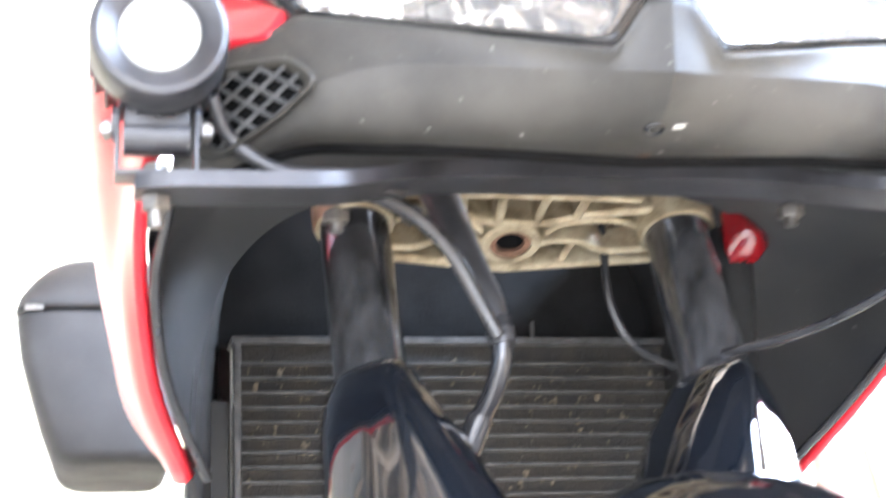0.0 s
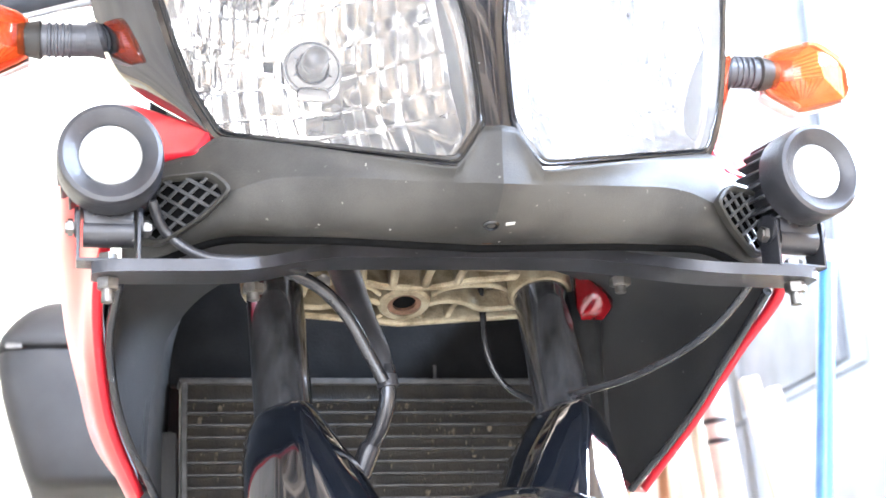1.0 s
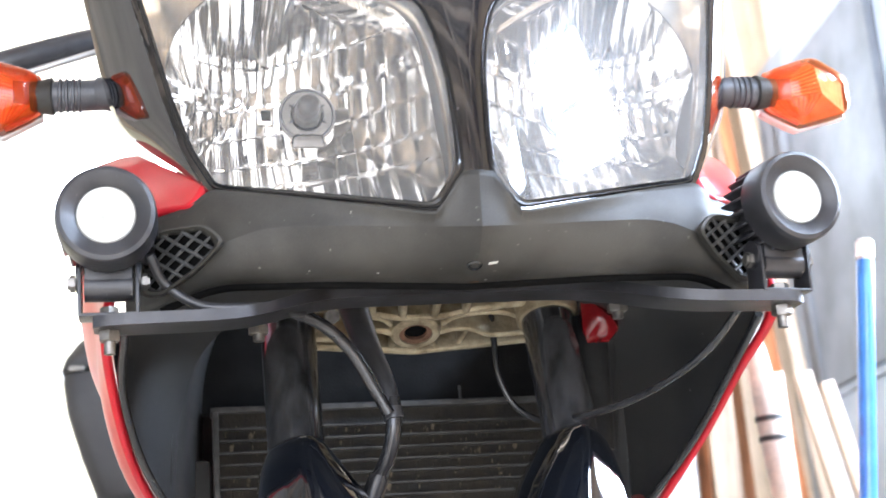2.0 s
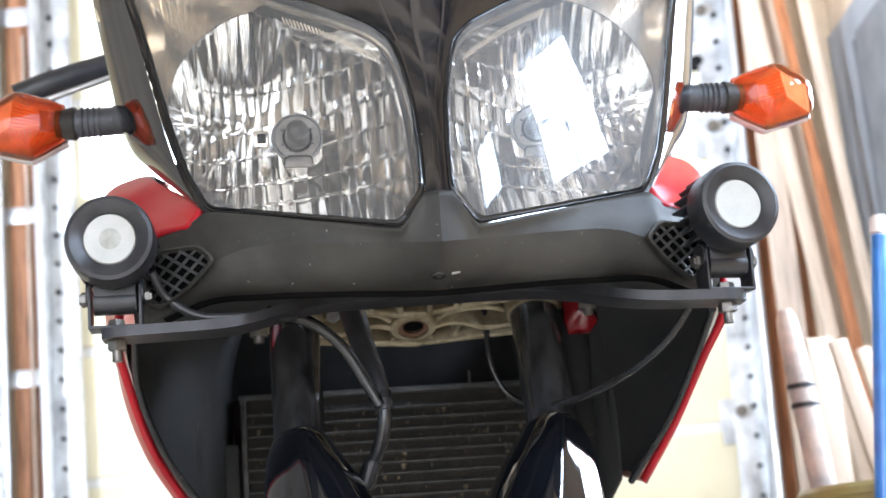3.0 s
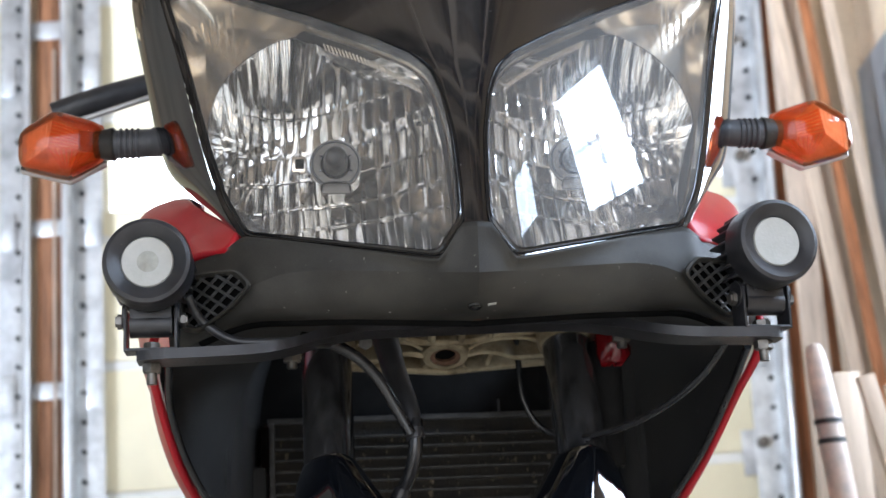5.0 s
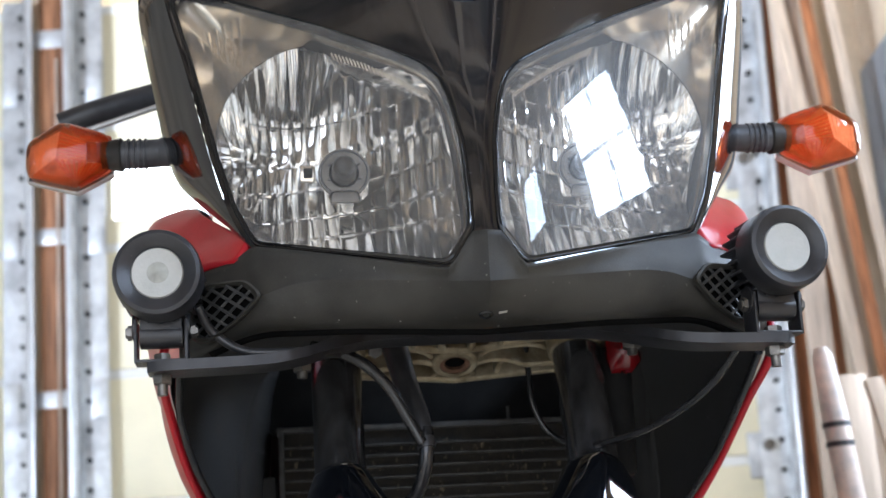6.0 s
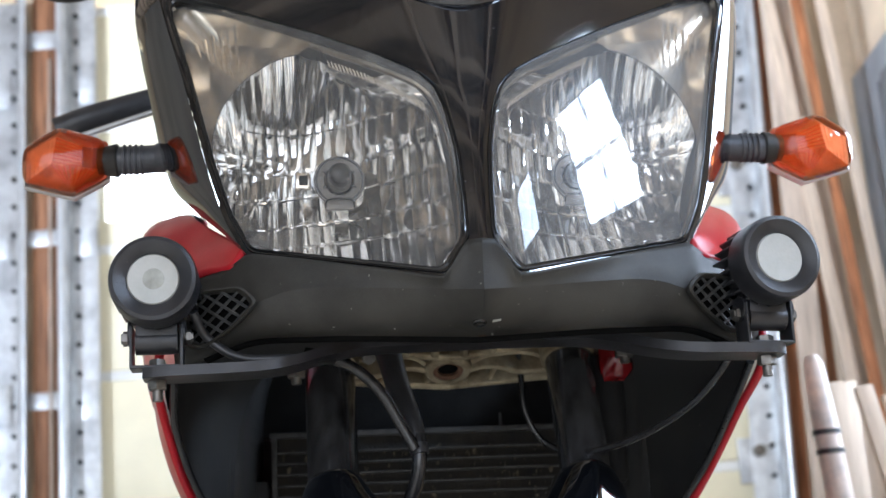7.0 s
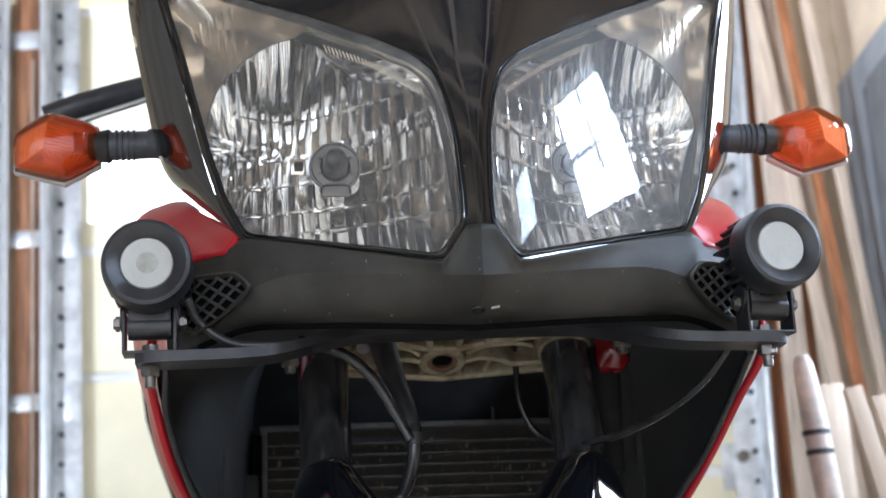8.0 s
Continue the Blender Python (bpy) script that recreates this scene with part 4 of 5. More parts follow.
def aux_lamp(x, y, z, label, yaw, core):
    """Round lamp: ribbed body, deep front ring, frosted lens, on a U bracket."""
    lamp = part("auxiliary_lamp", lathe([(0.0, 0.0), (0.031, 0.0), (0.0315, 0.004), (0.0315, 0.018), (0.029, 0.021), (0.0245, 0.022), (0.0235, 0.042), (0.018, 0.046), (0.0, 0.047)],
                                        (0, 0.0005, 0), (0, 1, 0), 56), COATED, bike, label)
    lamp.matrix_local = pose(x, y, z, 0, 0, yaw) @ Matrix.Scale(0.965, 4)
    part("front_ring", lathe([(0.0185, 0.003), (0.0185, -0.001), (0.0208, -0.0035), (0.0275, -0.0065), (0.0302, -0.0055), (0.0312, -0.002), (0.0312, 0.004)], (0, 0, 0), (0, 1, 0), 56), COATED, lamp, "worn black front ring")
    part("lens", lathe([(0.0, 0.0015), (0.006, 0.0016), (0.0175, 0.0005), (0.019, 0.003)], (0, -0.0022, 0), (0, 1, 0), 48), DIFFUSE_LENS, lamp, "frosted white lens")
    if core:
        part("emitter", lathe([(0.0, -0.0001), (0.0035, 0.0), (0.004, 0.0003), (0.0075, 0.0004), (0.0085, 0.0006), (0.009, 0.0012)], (0.0005, -0.0012, 0.0005), (0, 1, 0), 24), LED_CORE, lamp, "round emitter behind the lens")
    for k in range(22):
        a = 2 * math.pi * k / 22
        rib = box((0.0022, 0.026, 0.012), (0, 0.033, 0.0255), 0.0008, segments=1)
        bmesh.ops.transform(rib, matrix=Matrix.Rotation(a, 4, "Y"), verts=rib.verts)
        part("fin", rib, COATED, lamp)
    bm = box((0.03, 0.018, 0.018), (0, 0.032, -0.031), 0.002)
    rod((-0.015, 0.032, -0.038), (0.015, 0.032, -0.038), 0.0095, seg=24, bm=bm)
    part("foot", bm, COATED, lamp, "moulded mounting foot")
    cradle = None
    for sx in (-1, 1):
        cradle = box((0.0022, 0.02, 0.03), (sx * 0.0178, 0.032, -0.0425), 0.0008, bm=cradle)
        rod((sx * 0.0178, 0.032, -0.032), (sx * 0.0202, 0.032, -0.032), 0.0095, seg=24, bm=cradle)
    box((0.0378, 0.02, 0.0022), (0, 0.032, -0.0575), 0.0008, bm=cradle)
    part("bracket", cradle, COATED, lamp, "thin black U bracket")
    for sx in (-1, 1):
        part("pivot_bolt", rod((sx * 0.0195, 0.032, -0.0355), (sx * 0.0255, 0.032, -0.0355), 0.0056, seg=6, bevel=0.0015), ZINC, lamp, "zinc pivot bolt")
    part("bolt_head", rod((0, 0.034, -0.0565), (0, 0.034, -0.051), 0.0065, seg=6, bevel=0.0008), ZINC, lamp, "zinc bolt head")
    bm = rod((0, 0.034, -0.073), (0, 0.034, -0.066), 0.0072, seg=6, bevel=0.0008)
    rod((0, 0.034, -0.081), (0, 0.034, -0.07), 0.0038, seg=14, bm=bm)
    part("lock_nut", bm, ZINC, lamp, "zinc lock nut and thread")
    return lamp


aux_lamp(-0.2215, 0.03, 0.9045, "round black ribbed auxiliary lamp on the light bar", 0, True)
aux_lamp(0.2125, 0.028, 0.908, "round black ribbed auxiliary lamp with a scuffed ring", 11, False)


# ---- indicators ----
def indicator(s):
    hexagon = lambda k: [(0.94 * a, 0.94 * b) for a, b in [(-0.036 * k, 0.010 * k), (-0.006 * k, 0.03 * k), (0.036 * k, 0.017 * k), (0.036 * k, -0.014 * k), (0.006 * k, -0.03 * k), (-0.036 * k, -0.019 * k)]]
    place = lambda k, y, dx=0.0, dz=0.0: [(s * (0.309 + dx - px), y, 1.05 + pz + dz) for px, pz in hexagon(k)]
    body = part("indicator", hose([(s * 0.205, 0.205, 1.05), (s * 0.225, 0.21, 1.0495), (s * 0.282, 0.215, 1.0495)], 0.0115, 20, 16), STALK, bike, "amber indicator on a black rubber stalk")
    for k in range(4):
        x = s * (0.2475 + 0.0046 * k)
        part("stalk_ring", lathe([(0.0113, -0.0013), (0.0125, -0.0008), (0.0125, 0.0008), (0.0113, 0.0013)], (x, 0.2125, 1.0495), (1, 0, 0), 24), STALK, body)
    part("boot", lathe([(0.019, -0.001), (0.0172, 0.006), (0.0142, 0.014), (0.0124, 0.022), (0.0114, 0.03)], (s * 0.2055, 0.206, 1.05), (s, 0.12, 0), 28, None, True), STALK, body, "flared rubber root of the stalk")
    part("collar", rod((s * 0.266, 0.214, 1.0495), (s * 0.279, 0.215, 1.0495), 0.014, 0.0115, seg=16, bevel=0.001), PLASTIC, body)
    spot = lambda px, y, pz: Vector((s * (0.309 - px), y, 1.05 + pz))
    rim = [spot(px, 0.2165, pz) for px, pz in hexagon(0.93)]
    ot, tp, it, ib, bt, ob = rim
    r1, r2 = spot(-0.006, 0.205, 0.018), spot(-0.009, 0.2035, -0.005)
    i1, i2, i3, i4 = spot(0.026, 0.211, 0.0095), spot(0.0145, 0.2065, 0.0095), spot(0.0145, 0.2065, -0.008), spot(0.026, 0.211, -0.008)

    def facets(polys):
        bm = bmesh.new()
        for poly in polys:
            bm.faces.new([bm.verts.new(p) for p in poly])
        bmesh.ops.remove_doubles(bm, verts=bm.verts, dist=0.0001)
        return bm

    inside = part("reflector", facets([(tp, it, i1, i2), (tp, i2, r1), (r1, i2, i3, r2), (it, ib, i4, i1)]), AMBER_DEEP, body, "faceted orange reflector", 12)
    part("lower_facet", facets([(r2, i3, bt), (i3, i4, bt), (i4, ib, bt), (r2, bt, ob)]), AMBER_DEEP, inside, "ribbed lower facet", 12)
    part("outer_facet", facets([(ot, tp, r1), (ot, r1, r2), (ot, r2, ob)]), AMBER_PALE, inside, "pale outer facet", 12)
    part("dark_facet", facets([(i1, i2, i3, i4)]), AMBER_RED, inside, "dark red inner facet")
    dome = lambda k, y: [(s * (0.309 - px), y, 1.05 + pz) for px, pz in rounded(hexagon(k), 48, 3)]
    lens = part("lens", sheet([dome(0.02, 0.1945), dome(0.3, 0.1948), dome(0.55, 0.196), dome(0.75, 0.1985), dome(0.9, 0.2025), dome(0.97, 0.207), dome(1.0, 0.213), dome(1.0, 0.2235)], True), AMBER, body, "rounded amber lens", 70)
    lens.visible_shadow = False
    part("rim", hose([tp.lerp(it, 0.15), tp.lerp(it, 0.55), it.lerp(tp, 0.06), it.lerp(ib, 0.1), it.lerp(ib, 0.9), ib.lerp(bt, 0.06), ib.lerp(bt, 0.5), ib.lerp(bt, 0.9)], 0.0022, 48, 10), RIM_ORANGE, inside, "red-orange rim")
    bm = None
    for k in range(7):
        f = 0.06 + 0.88 * k / 6
        bm = rod(r1.lerp(r2, f) + Vector((0, -0.0003, 0)), i2.lerp(i3, f) + Vector((0, -0.0001, 0)), 0.0006, seg=6, bm=bm)
    for k in range(5):
        f = 0.12 + 0.2 * k
        bm = rod(tp.lerp(i2, f) + Vector((0, -0.0003, 0)), it.lerp(i1, f) + Vector((0, -0.0001, 0)), 0.0005, seg=6, bm=bm)
    for k in range(9):
        p = (r2.lerp(i3, k / 5) if k < 5 else i3.lerp(i4, (k - 5) / 3)) + Vector((0, -0.0003, 0))
        bm = rod(p, bt.lerp(p, 0.3) + Vector((0, -0.0001, 0)), 0.0006, 0.0004, seg=6, bm=bm)
    part("lens_rib", bm, RIM_ORANGE, inside, "fine moulded lens ribs")
    for k in range(5):
        a, b = ot.lerp(r1, 0.15 + 0.17 * k), ob.lerp(r2, 0.15 + 0.17 * k)
        part("outer_rib", rod(a, b, 0.0006, seg=6), AMBER_PALE, inside)
    back = sheet([place(0.98, 0.2235), place(1.02, 0.225), place(1.0, 0.234), place(0.7, 0.252), place(0.02, 0.255)], True)
    part("shell", back, INDICATOR_BACK, body, "pale rear shell", 30)
    return body


for s in (1, -1):
    indicator(s)

# ---- fork, yoke, guards ----
AXIS = Vector((0, -0.407, -0.9135))
for s in (1, -1):
    top = Vector((s * 0.1, 0.27, 0.89))
    leg = part("fork_tube", rod(top - AXIS * 0.12, top + AXIS * 0.63, 0.0205, seg=40), FORK, bike, "dark fork tube with worn streaks")
    part("fork_clamp", lathe([(0.0208, -0.001), (0.0228, -0.0005), (0.0242, 0.0025), (0.0248, 0.03), (0.0208, 0.032)], top + AXIS * 0.006, tuple(-AXIS), 36, None, True), CAST, bike, "cast aluminium clamp ring")
    side = top + Vector((0.032, -0.012, -0.003))
    part("clamp_bolt", rod(side + Vector((0, -0.014, 0.0)), side + Vector((0, 0.004, 0.003)), 0.006, seg=6, bevel=0.0008), ZINC, leg, "zinc clamp bolt")

YOKE = Matrix.Translation((0, 0.285, 0.886)) @ Matrix.Rotation(radians(-24), 4, "X")
# pocket floor: its dark brown holds both dirt and the pockets' shade
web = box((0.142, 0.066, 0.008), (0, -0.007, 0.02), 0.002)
bm = None
# the casting's pockets: raised walls round them, front flange, back wall and webs
for sx in (-1, 1):
    for line, thickness in (([(0.0, -0.0135), (0.02, -0.0145), (0.045, -0.0225), (0.094, -0.03)], 0.0032),
                            ([(0.0, 0.031), (0.03, 0.027), (0.094, 0.019)], 0.0034),
                            ([(0.019, 0.006), (0.03, 0.002), (0.045, 0.004), (0.062, 0.012), (0.092, 0.008)], 0.0028),
                            ([(0.0, -0.0385), (0.04, -0.0385), (0.072, -0.037)], 0.0028),
                            ([(0.012, -0.016), (0.0125, -0.026), (0.0135, -0.037)], 0.0036),
                            ([(0.036, -0.02), (0.0365, -0.028), (0.038, -0.037)], 0.0036),
                            ([(0.02, -0.004), (0.03, -0.013), (0.05, -0.017), (0.066, -0.016), (0.079, -0.01)], 0.0022)):
        own = hose([(sx * x, y, 0.0) for x, y in line], thickness, 30, 10)
        for v in own.verts:
            if v.co.z > 0.0:
                v.co.z = 0.0165
        bm = join(bm, own)
    for x0, y0, x1, y1 in ((0.014, 0.02, 0.02, 0.03), (0.04, 0.005, 0.036, 0.027), (0.004, 0.022, 0.003, 0.03)):
        own = hose([(sx * x0, y0, 0.001), (sx * (x0 + x1) / 2, (y0 + y1) / 2, 0.002), (sx * x1, y1, 0.001)], 0.0026, 8, 10)
        for v in own.verts:
            if v.co.z > 0.0015:
                v.co.z = 0.0165
        bm = join(bm, own)
lathe([(0.013, -0.003), (0.0175, -0.003), (0.0195, -0.0015), (0.0205, 0.002), (0.0215, 0.02), (0.013, 0.02)], (0, 0.006, 0), (0, 0, 1), 36, bm, True)
bmesh.ops.transform(bm, matrix=YOKE, verts=bm.verts)
bmesh.ops.transform(web, matrix=YOKE, verts=web.verts)
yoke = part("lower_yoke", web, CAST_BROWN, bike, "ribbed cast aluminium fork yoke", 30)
part("yoke_rib", bm, CAST, yoke, "pale ribs of the yoke", 30)
bm = lathe([(0.009, -0.001), (0.0128, -0.002), (0.0135, 0.0), (0.0135, 0.012), (0.009, 0.012)], (0, 0.006, 0), (0, 0, 1), 30, None, True)
bmesh.ops.transform(bm, matrix=YOKE, verts=bm.verts)
part("stem_washer", bm, RUST, yoke, "rusty stem washer")
bm = rod((0, 0.006, 0.0015), (0, 0.006, 0.02), 0.0089)
bmesh.ops.transform(bm, matrix=YOKE, verts=bm.verts)
part("stem_bore", bm, HOLE_SHADE, yoke, "dark stem bore")

# across a guard: inner edge, flat front, and a facet turned outwards
SECTION = [(0.0, -1.0, 0.0), (0.08, -0.98, 0.3), (0.17, -0.9, 0.56), (0.28, -0.7, 0.79), (0.4, -0.42, 0.94), (0.5, -0.12, 1.0), (0.58, 0.1, 0.98), (0.65, 0.28, 0.9), (0.75, 0.58, 0.75), (0.84, 0.84, 0.56), (0.91, 0.97, 0.4), (1.0, 1.0, 0.0)]
for s in (1, -1):
    rows = []
    for z, x0, x1 in ((0.7925, 0.0905, 0.1065), (0.792, 0.0865, 0.1105), (0.7895, 0.0815, 0.1155), (0.784, 0.076, 0.1215), (0.77, 0.0665, 0.127), (0.752, 0.054, 0.1295), (0.725, 0.04, 0.13), (0.695, 0.022, 0.132), (0.6, 0.012, 0.134), (0.5, 0.03, 0.13)):
        yc, xc, hw = 0.27 - (0.89 - z) * 0.445, (x0 + x1) / 2, (x1 - x0) / 2
        row = []
        for k in range(33):
            px, deep = interp(SECTION, k / 32)
            row.append((s * (xc + hw * px), yc + 0.012 - 0.062 * deep * (0.5 if z > 0.7922 else 0.8 if z > 0.7915 else 0.95 if z > 0.789 else 1), z))
        rows.append(row)
    bm = sheet(rows)
    bm.faces.new([bm.verts.new(p) for p in rows[0]])
    bmesh.ops.remove_doubles(bm, verts=bm.verts, dist=0.0001)
    guard = part("fork_guard", bm, GLOSS_BLACK, bike, "gloss black fork guard", 60)
    thick(guard, 0.003)

rows = []
for k in range(31):
    a = radians(20 + 150 * k / 30)
    row = []
    for j in range(17):
        t = -1 + 2 * j / 16
        r = 0.391 - 0.06 * abs(t) ** 2.6
        row.append((0.068 * t, 0.03 - r * math.cos(a), 0.32 + r * math.sin(a)))
    rows.append(row)
fender = thick(part("front_fender", sheet(rows), GLOSS_BLACK, bike, "gloss black front fender"), 0.003)


def wheel(name, y, r, wide, label):
    prof = [(r - 0.07, -wide * 0.42), (r - 0.03, -wide * 0.5), (r - 0.01, -wide * 0.36), (r, 0), (r - 0.01, wide * 0.36), (r - 0.03, wide * 0.5), (r - 0.07, wide * 0.42)]
    hub = part(name, lathe([(0.015, -0.05), (0.035, -0.05), (0.03, 0), (0.035, 0.05), (0.015, 0.05)], (0, y, r), (1, 0, 0), 32), DARK, bike, label)
    part("tyre", lathe(prof, (0, y, r), (1, 0, 0), 72, None, True), TYRE, hub, "black road tyre")
    part("rim", lathe([(r - 0.085, -wide * 0.38), (r - 0.065, -wide * 0.42), (r - 0.075, 0), (r - 0.065, wide * 0.42), (r - 0.085, wide * 0.38)], (0, y, r), (1, 0, 0), 60, None, True), DARK, hub)
    for k in range(3):
        a = 2 * math.pi * k / 3
        part("spoke", rod((0, y + 0.03 * math.cos(a), r + 0.03 * math.sin(a)), (0, y + (r - 0.08) * math.cos(a), r + (r - 0.08) * math.sin(a)), 0.022, 0.014, seg=12), DARK, hub)


wheel("front_wheel", -0.02, 0.32, 0.11, "black cast front wheel")
wheel("rear_wheel", 1.53, 0.315, 0.15, "black cast rear wheel")

# ---- hoses and cables ----
part("brake_hose", hose([(-0.12, 0.16, 0.876), (-0.103, 0.165, 0.873), (-0.081, 0.172, 0.864), (-0.062, 0.178, 0.846), (-0.047, 0.182, 0.82), (-0.038, 0.183, 0.803)], 0.0045), HOSE, bike, "grey brake hose")
trunk = part("wiring_hose", hose([(-0.034, 0.192, 0.815), (-0.034, 0.19, 0.806), (-0.035, 0.19, 0.79), (-0.039, 0.197, 0.774), (-0.047, 0.206, 0.757), (-0.062, 0.21, 0.725)], 0.0058), HOSE, bike, "grey rubber hose under a black boot")
part("boot", hose([(-0.06, 0.245, 0.915), (-0.054, 0.236, 0.893), (-0.0465, 0.214, 0.855), (-0.038, 0.198, 0.825), (-0.0345, 0.191, 0.804)], 0.0125, 30, 18, end=0.0064), RUBBER, trunk, "tapered black rubber boot")
part("ferrule", rod((-0.044, 0.203, 0.764), (-0.052, 0.2085, 0.744), 0.0074, 0.0078, seg=18, bevel=0.0012), HOSE, trunk, "grey crimped hose ferrule")
part("clip", hose([(-0.035, 0.19, 0.808), (-0.034, 0.189, 0.8)], 0.0073, 6), RUBBER, trunk, "rubber hose clip")
part("cable", hose([(0.062, 0.3, 0.9), (0.063, 0.3, 0.877), (0.065, 0.3, 0.847), (0.078, 0.3, 0.822), (0.105, 0.3, 0.808)], 0.0026), HOSE, bike, "thin grey cable")
part("cable", hose([(0.188, 0.075, 0.858), (0.184, 0.08, 0.847), (0.169, 0.1, 0.826), (0.149, 0.125, 0.811), (0.127, 0.165, 0.802), (0.104, 0.2, 0.799), (0.095, 0.22, 0.8)], 0.0027), HOSE, bike, "grey lamp cable")
part("cable", hose([(-0.197, 0.062, 0.888), (-0.188, 0.072, 0.872), (-0.165, 0.072, 0.857), (-0.13, 0.075, 0.856), (-0.1, 0.12, 0.862)], 0.0032), RUBBER, bike, "black lamp cable")
part("cable", hose([(0.193, 0.06, 0.888), (0.1935, 0.058, 0.87), (0.1935, 0.06, 0.852)], 0.0032), RUBBER, bike, "black lamp cable")
part("cable", hose([(0.208, 0.235, 1.045), (0.2135, 0.235, 1.024), (0.219, 0.235, 1.015), (0.2205, 0.235, 1.006), (0.22, 0.24, 0.985)], 0.0026), RUBBER, bike, "black indicator lead")

# ---- radiator ----
RX0, RX1, RZ1, RY = -0.149, 0.172, 0.857, 0.48
rad = part("radiator", box((RX1 - RX0, 0.03, 0.34), ((RX0 + RX1) / 2, RY + 0.018, RZ1 - 0.17)), CORE, bike, "dusty radiator with dead insects", 30)
part("top_rail", box((RX1 - RX0 + 0.012, 0.03, 0.005), ((RX0 + RX1) / 2, RY + 0.01, RZ1 + 0.002), 0.001), TUBE, rad)
for x in (RX0 - 0.002, RX1 + 0.002):
    part("side_rail", box((0.005, 0.03, 0.34), (x, RY + 0.008, RZ1 - 0.17), 0.001), TUBE, rad)
for k in range(31):
    part("tube", box((RX1 - RX0, 0.01, 0.0017), ((RX0 + RX1) / 2, RY + 0.001, RZ1 - 0.0145 - 0.0104 * k), 0.0003, segments=1), TUBE, rad)
random.seed(11)
bm = None
for k in range(420):
    x, z = random.uniform(RX0 + 0.005, RX1 - 0.005), RZ1 - 0.012 - 0.2 * random.random() ** 1.4
    own = bmesh.new()
    bmesh.ops.create_icosphere(own, subdivisions=1, radius=random.choice((0.0004, 0.0005, 0.0006, 0.0008, 0.0008, 0.0011, 0.0018)))
    bmesh.ops.scale(own, vec=(random.uniform(0.5, 1.6), 0.5, random.uniform(0.6, 3.4)), verts=own.verts)
    bmesh.ops.translate(own, vec=(x, RY + 0.0015, z), verts=own.verts)
    bm = join(bm, own)
tagged(part("insect_dirt", bm, BUG, rad, "scattered dried insect remains"), kind="stuff")
part("tab", box((0.0025, 0.003, 0.014), (0.0665, RY + 0.008, RZ1 + 0.0115), 0.0006), TUBE, rad, "small steel tab")
part("side_tank", box((0.03, 0.03, 0.3), (RX0 - 0.022, RY + 0.01, RZ1 - 0.19), 0.006), INNER, rad, "dusty radiator end tank")

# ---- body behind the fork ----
# added near-black sheet: closes the gaps behind the radiator with darkness
part("rear_dark_sheet", box((0.33, 0.012, 0.75), (0, 0.575, 0.75), 0.003), DARK, bike, "added dark sheet blocking the view behind the radiator")
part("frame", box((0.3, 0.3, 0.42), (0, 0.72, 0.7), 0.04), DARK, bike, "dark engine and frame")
part("engine", box((0.34, 0.5, 0.4), (0, 0.95, 0.45), 0.06), DARK, bike, "dark engine casing")
# second added sheet, black in place of the shade above the radiator
part("upper_dark_sheet", box((0.36, 0.02, 0.4), (0, 0.51, 1.06), 0.004), DARK, bike, "added black sheet over the radiator, for deep shade")
for s in (1, -1):
    duct = [flipped([(0.183, 0.372, 0.752), (0.184, 0.37, 0.79), (0.18, 0.356, 0.842), (0.168, 0.312, 0.88), (0.135, 0.25, 0.91)], s) if s > 0 else flipped([(0.191, 0.372, 0.75), (0.192, 0.37, 0.79), (0.187, 0.356, 0.842), (0.172, 0.312, 0.88), (0.135, 0.25, 0.91)], s),
            flipped([(0.164, 0.51, 0.69), (0.166, 0.51, 0.77), (0.165, 0.51, 0.84), (0.16, 0.51, 0.9), (0.14, 0.51, 0.96)], s)]
    thick(part("radiator_duct", sheet([spline(r, 16) for r in duct]), INNER, bike, "dusty black duct beside the radiator"), 0.003)
rows = []
for k in range(25):
    t = k / 24
    w, h = 0.135 * math.sin(math.pi * min(1, 0.1 + t * 0.9)) ** 0.6 + 0.02, 0.15 * math.sin(math.pi * (0.12 + 0.8 * t)) ** 0.7
    rows.append([(w * math.cos(a), 0.56 + 0.6 * t, 0.95 + h * math.sin(a) + 0.02 * math.sin(math.pi * t)) for a in [2 * math.pi * j / 32 for j in range(32)]])
part("fuel_tank", sheet(rows, True), RED, bike, "red fuel tank", 60)
SHAPE = [(0.897, 0.122, 0.125, 0.003), (0.891, 0.1205, 0.1365, 0.008), (0.884, 0.1205, 0.145, 0.012), (0.878, 0.1205, 0.15, 0.013), (0.872, 0.121, 0.15, 0.01), (0.867, 0.123, 0.146, 0.005), (0.862, 0.1245, 0.141, 0)]
rows = []
for z, x0, x1, swell in SHAPE:
    rows.append([(x0 + (x1 - x0) * k / 20, 0.248 - swell * math.sin(math.pi * k / 20) ** 0.8, z) for k in range(21)])
inner = thick(part("inner_cowl", sheet(rows), RED_SHADED, bike, "glossy red inner cowl behind the fork, darkened as in shade", 60), 0.004)
# added rod, near black to give the shaded area under the cowl
part("cowl_shade_rod", rod((0.13, 0.262, 0.885), (0.1285, 0.262, 0.78), 0.0145, 0.013, bevel=0.002), DARK, inner, "added dark rod for the shaded area below the red cowl")
part("seat", box((0.26, 0.62, 0.09), (0, 1.32, 0.86), 0.035), SEAT, bike, "black vinyl seat")
part("tail", box((0.16, 0.5, 0.09), (0, 1.62, 0.84), 0.03), RED, bike, "red tail piece")
for s in (1, -1):
    part("swing_arm", rod((s * 0.1, 0.98, 0.42), (s * 0.1, 1.53, 0.315), 0.026, 0.02), SILVER, bike, "dull silver swing arm")
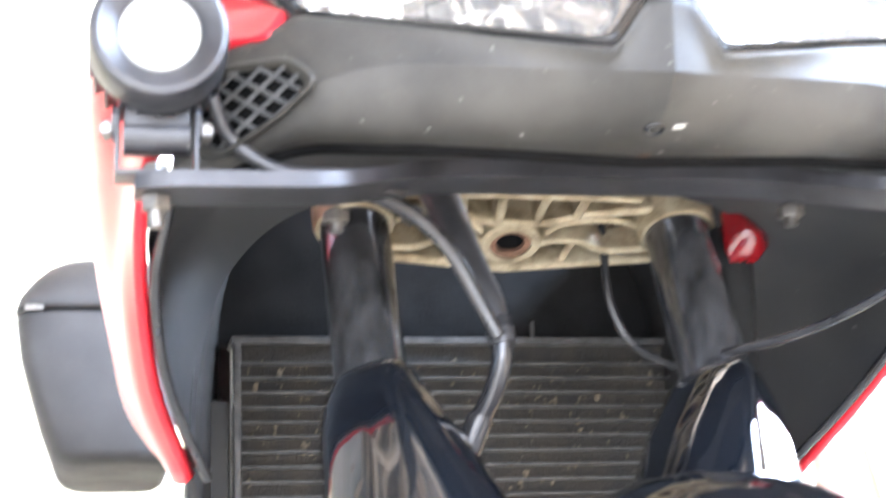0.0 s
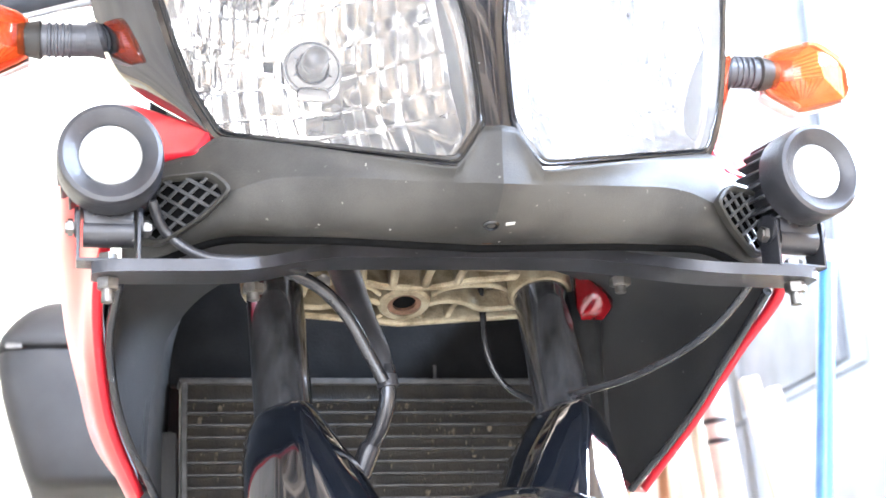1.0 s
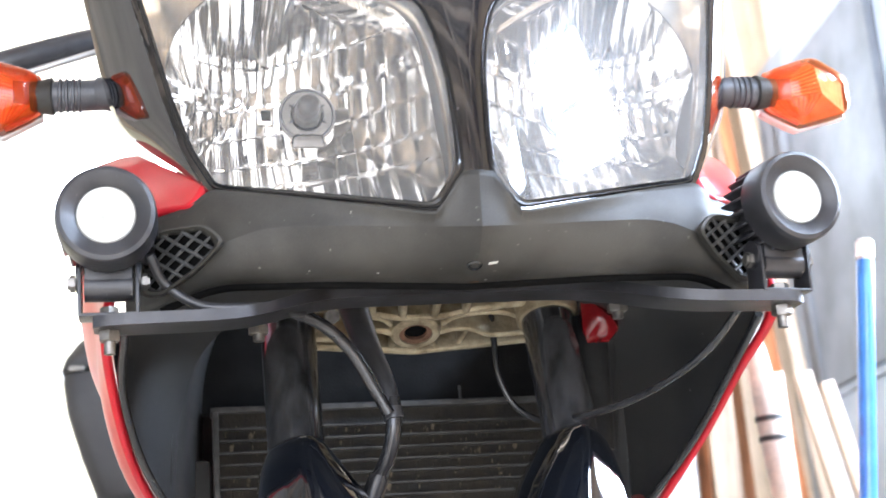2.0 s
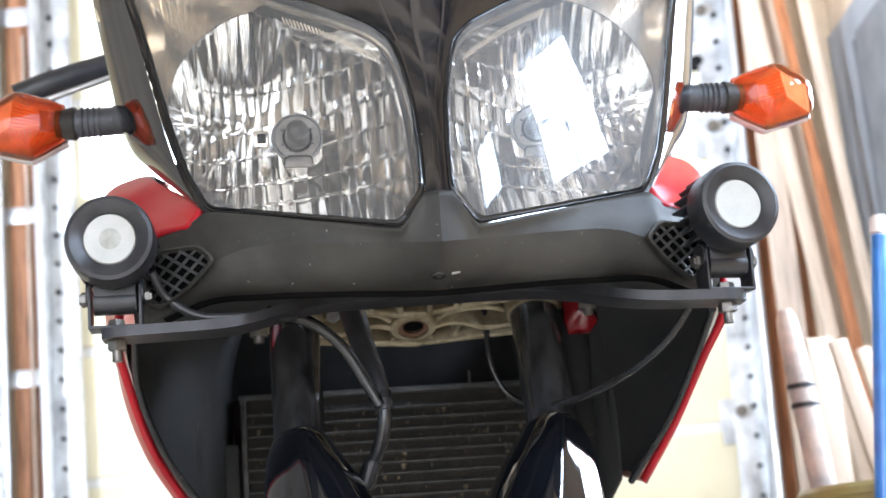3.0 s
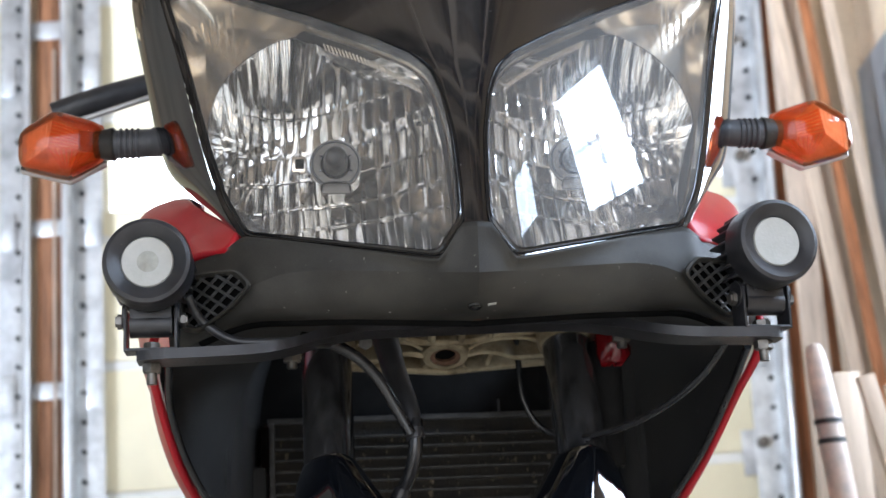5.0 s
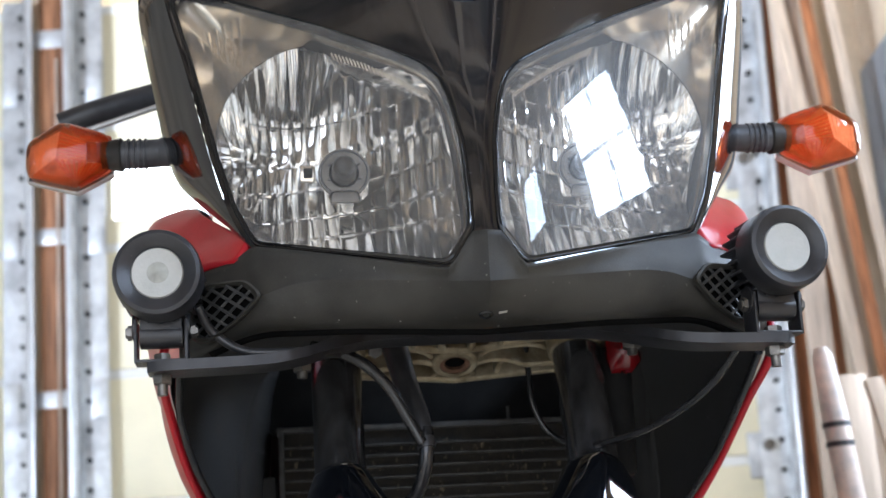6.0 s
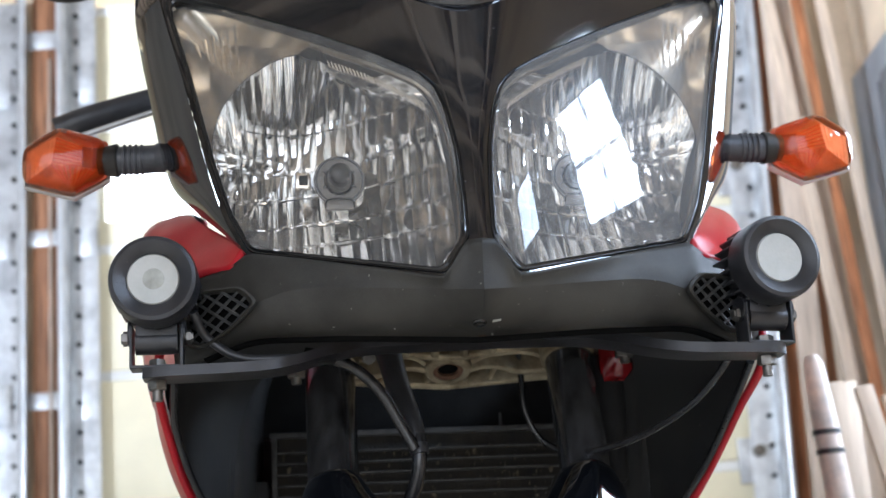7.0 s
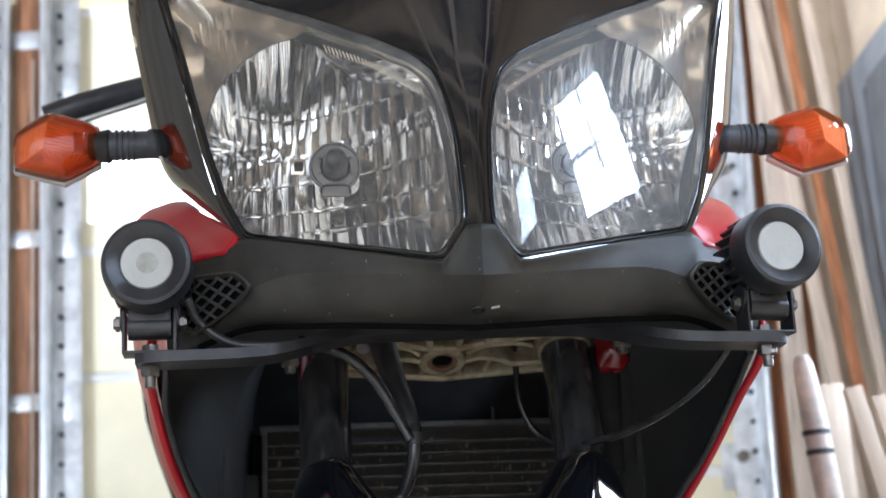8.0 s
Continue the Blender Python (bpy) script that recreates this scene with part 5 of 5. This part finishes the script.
part("side_stand", rod((0.13, 0.85, 0.3), (0.23, 0.78, 0.0), 0.011), DARK, bike, "black side stand")
# handlebar end and mirror, past the nose
bar_end = part("handlebar", hose([(-0.12, 0.49, 1.239), (-0.2, 0.47, 1.211), (-0.268, 0.45, 1.186), (-0.32, 0.44, 1.167), (-0.352, 0.44, 1.155)], 0.0125), RUBBER, bike, "black handlebar end")
part("lever", hose([(-0.14, 0.44, 1.209), (-0.21, 0.43, 1.184), (-0.27, 0.425, 1.163), (-0.335, 0.425, 1.141)], 0.003), SILVER, bar_end, "bright brake lever")
rows = []
for k in range(13):
    a = math.pi * k / 12
    rows.append([(-0.345 + 0.055 * math.sin(a) * math.cos(b), 0.45 - 0.03 * math.cos(a), 1.335 + 0.042 * math.sin(a) * math.sin(b)) for b in [2 * math.pi * j / 28 for j in range(28)]])
part("mirror", sheet(rows, True), PLASTIC, bike, "black mirror housing", 60)
part("mirror_stem", hose([(-0.3, 0.47, 1.33), (-0.2, 0.5, 1.26), (-0.17, 0.51, 1.22)], 0.006), PLASTIC, bike)

# hard luggage case on the rear
def tub(sections, y0, y1, ease):
    """A moulded shell of rounded sections (height, outer x, inner x, how far the ends draw in)."""
    rows = []
    for z, x0, x1, draw in sections:
        line = rounded([(x0, y0 + draw), (x1, y0 + draw), (x1, y1 - draw), (x0, y1 - draw)], 64, ease)
        rows.append([(x, y, z) for x, y in line])
    bm = sheet(rows, True)
    for row in (rows[0], rows[-1]):
        bm.faces.new([bm.verts.new(p) for p in row])
    bmesh.ops.remove_doubles(bm, verts=bm.verts, dist=0.0002)
    return bm


case = part("luggage_case", tub([(0.884, -0.281, -0.165, 0.03), (0.89, -0.295, -0.155, 0.012), (0.9, -0.303, -0.15, 0.006), (0.96, -0.325, -0.15, 0.002), (1.02, -0.343, -0.15, 0.0), (1.066, -0.3495, -0.15, 0.0), (1.073, -0.347, -0.152, 0.002)], 1.368, 1.78, 7), CASE, bike, "grey-black hard luggage case", 60)
part("lid", tub([(1.077, -0.347, -0.152, 0.002), (1.082, -0.351, -0.15, -0.002), (1.098, -0.346, -0.15, 0.0), (1.118, -0.331, -0.155, 0.008), (1.136, -0.313, -0.165, 0.02), (1.147, -0.293, -0.18, 0.035), (1.151, -0.275, -0.195, 0.06)], 1.366, 1.782, 7), CASE, case, "domed case lid", 60)
part("latch", box((0.022, 0.01, 0.007), (-0.325, 1.364, 1.075), 0.002), ZINC, case, "bright latch")
part("rack", rod((-0.2, 1.5, 0.98), (0.0, 1.5, 0.9), 0.012), DARK, bike, "black luggage rack")
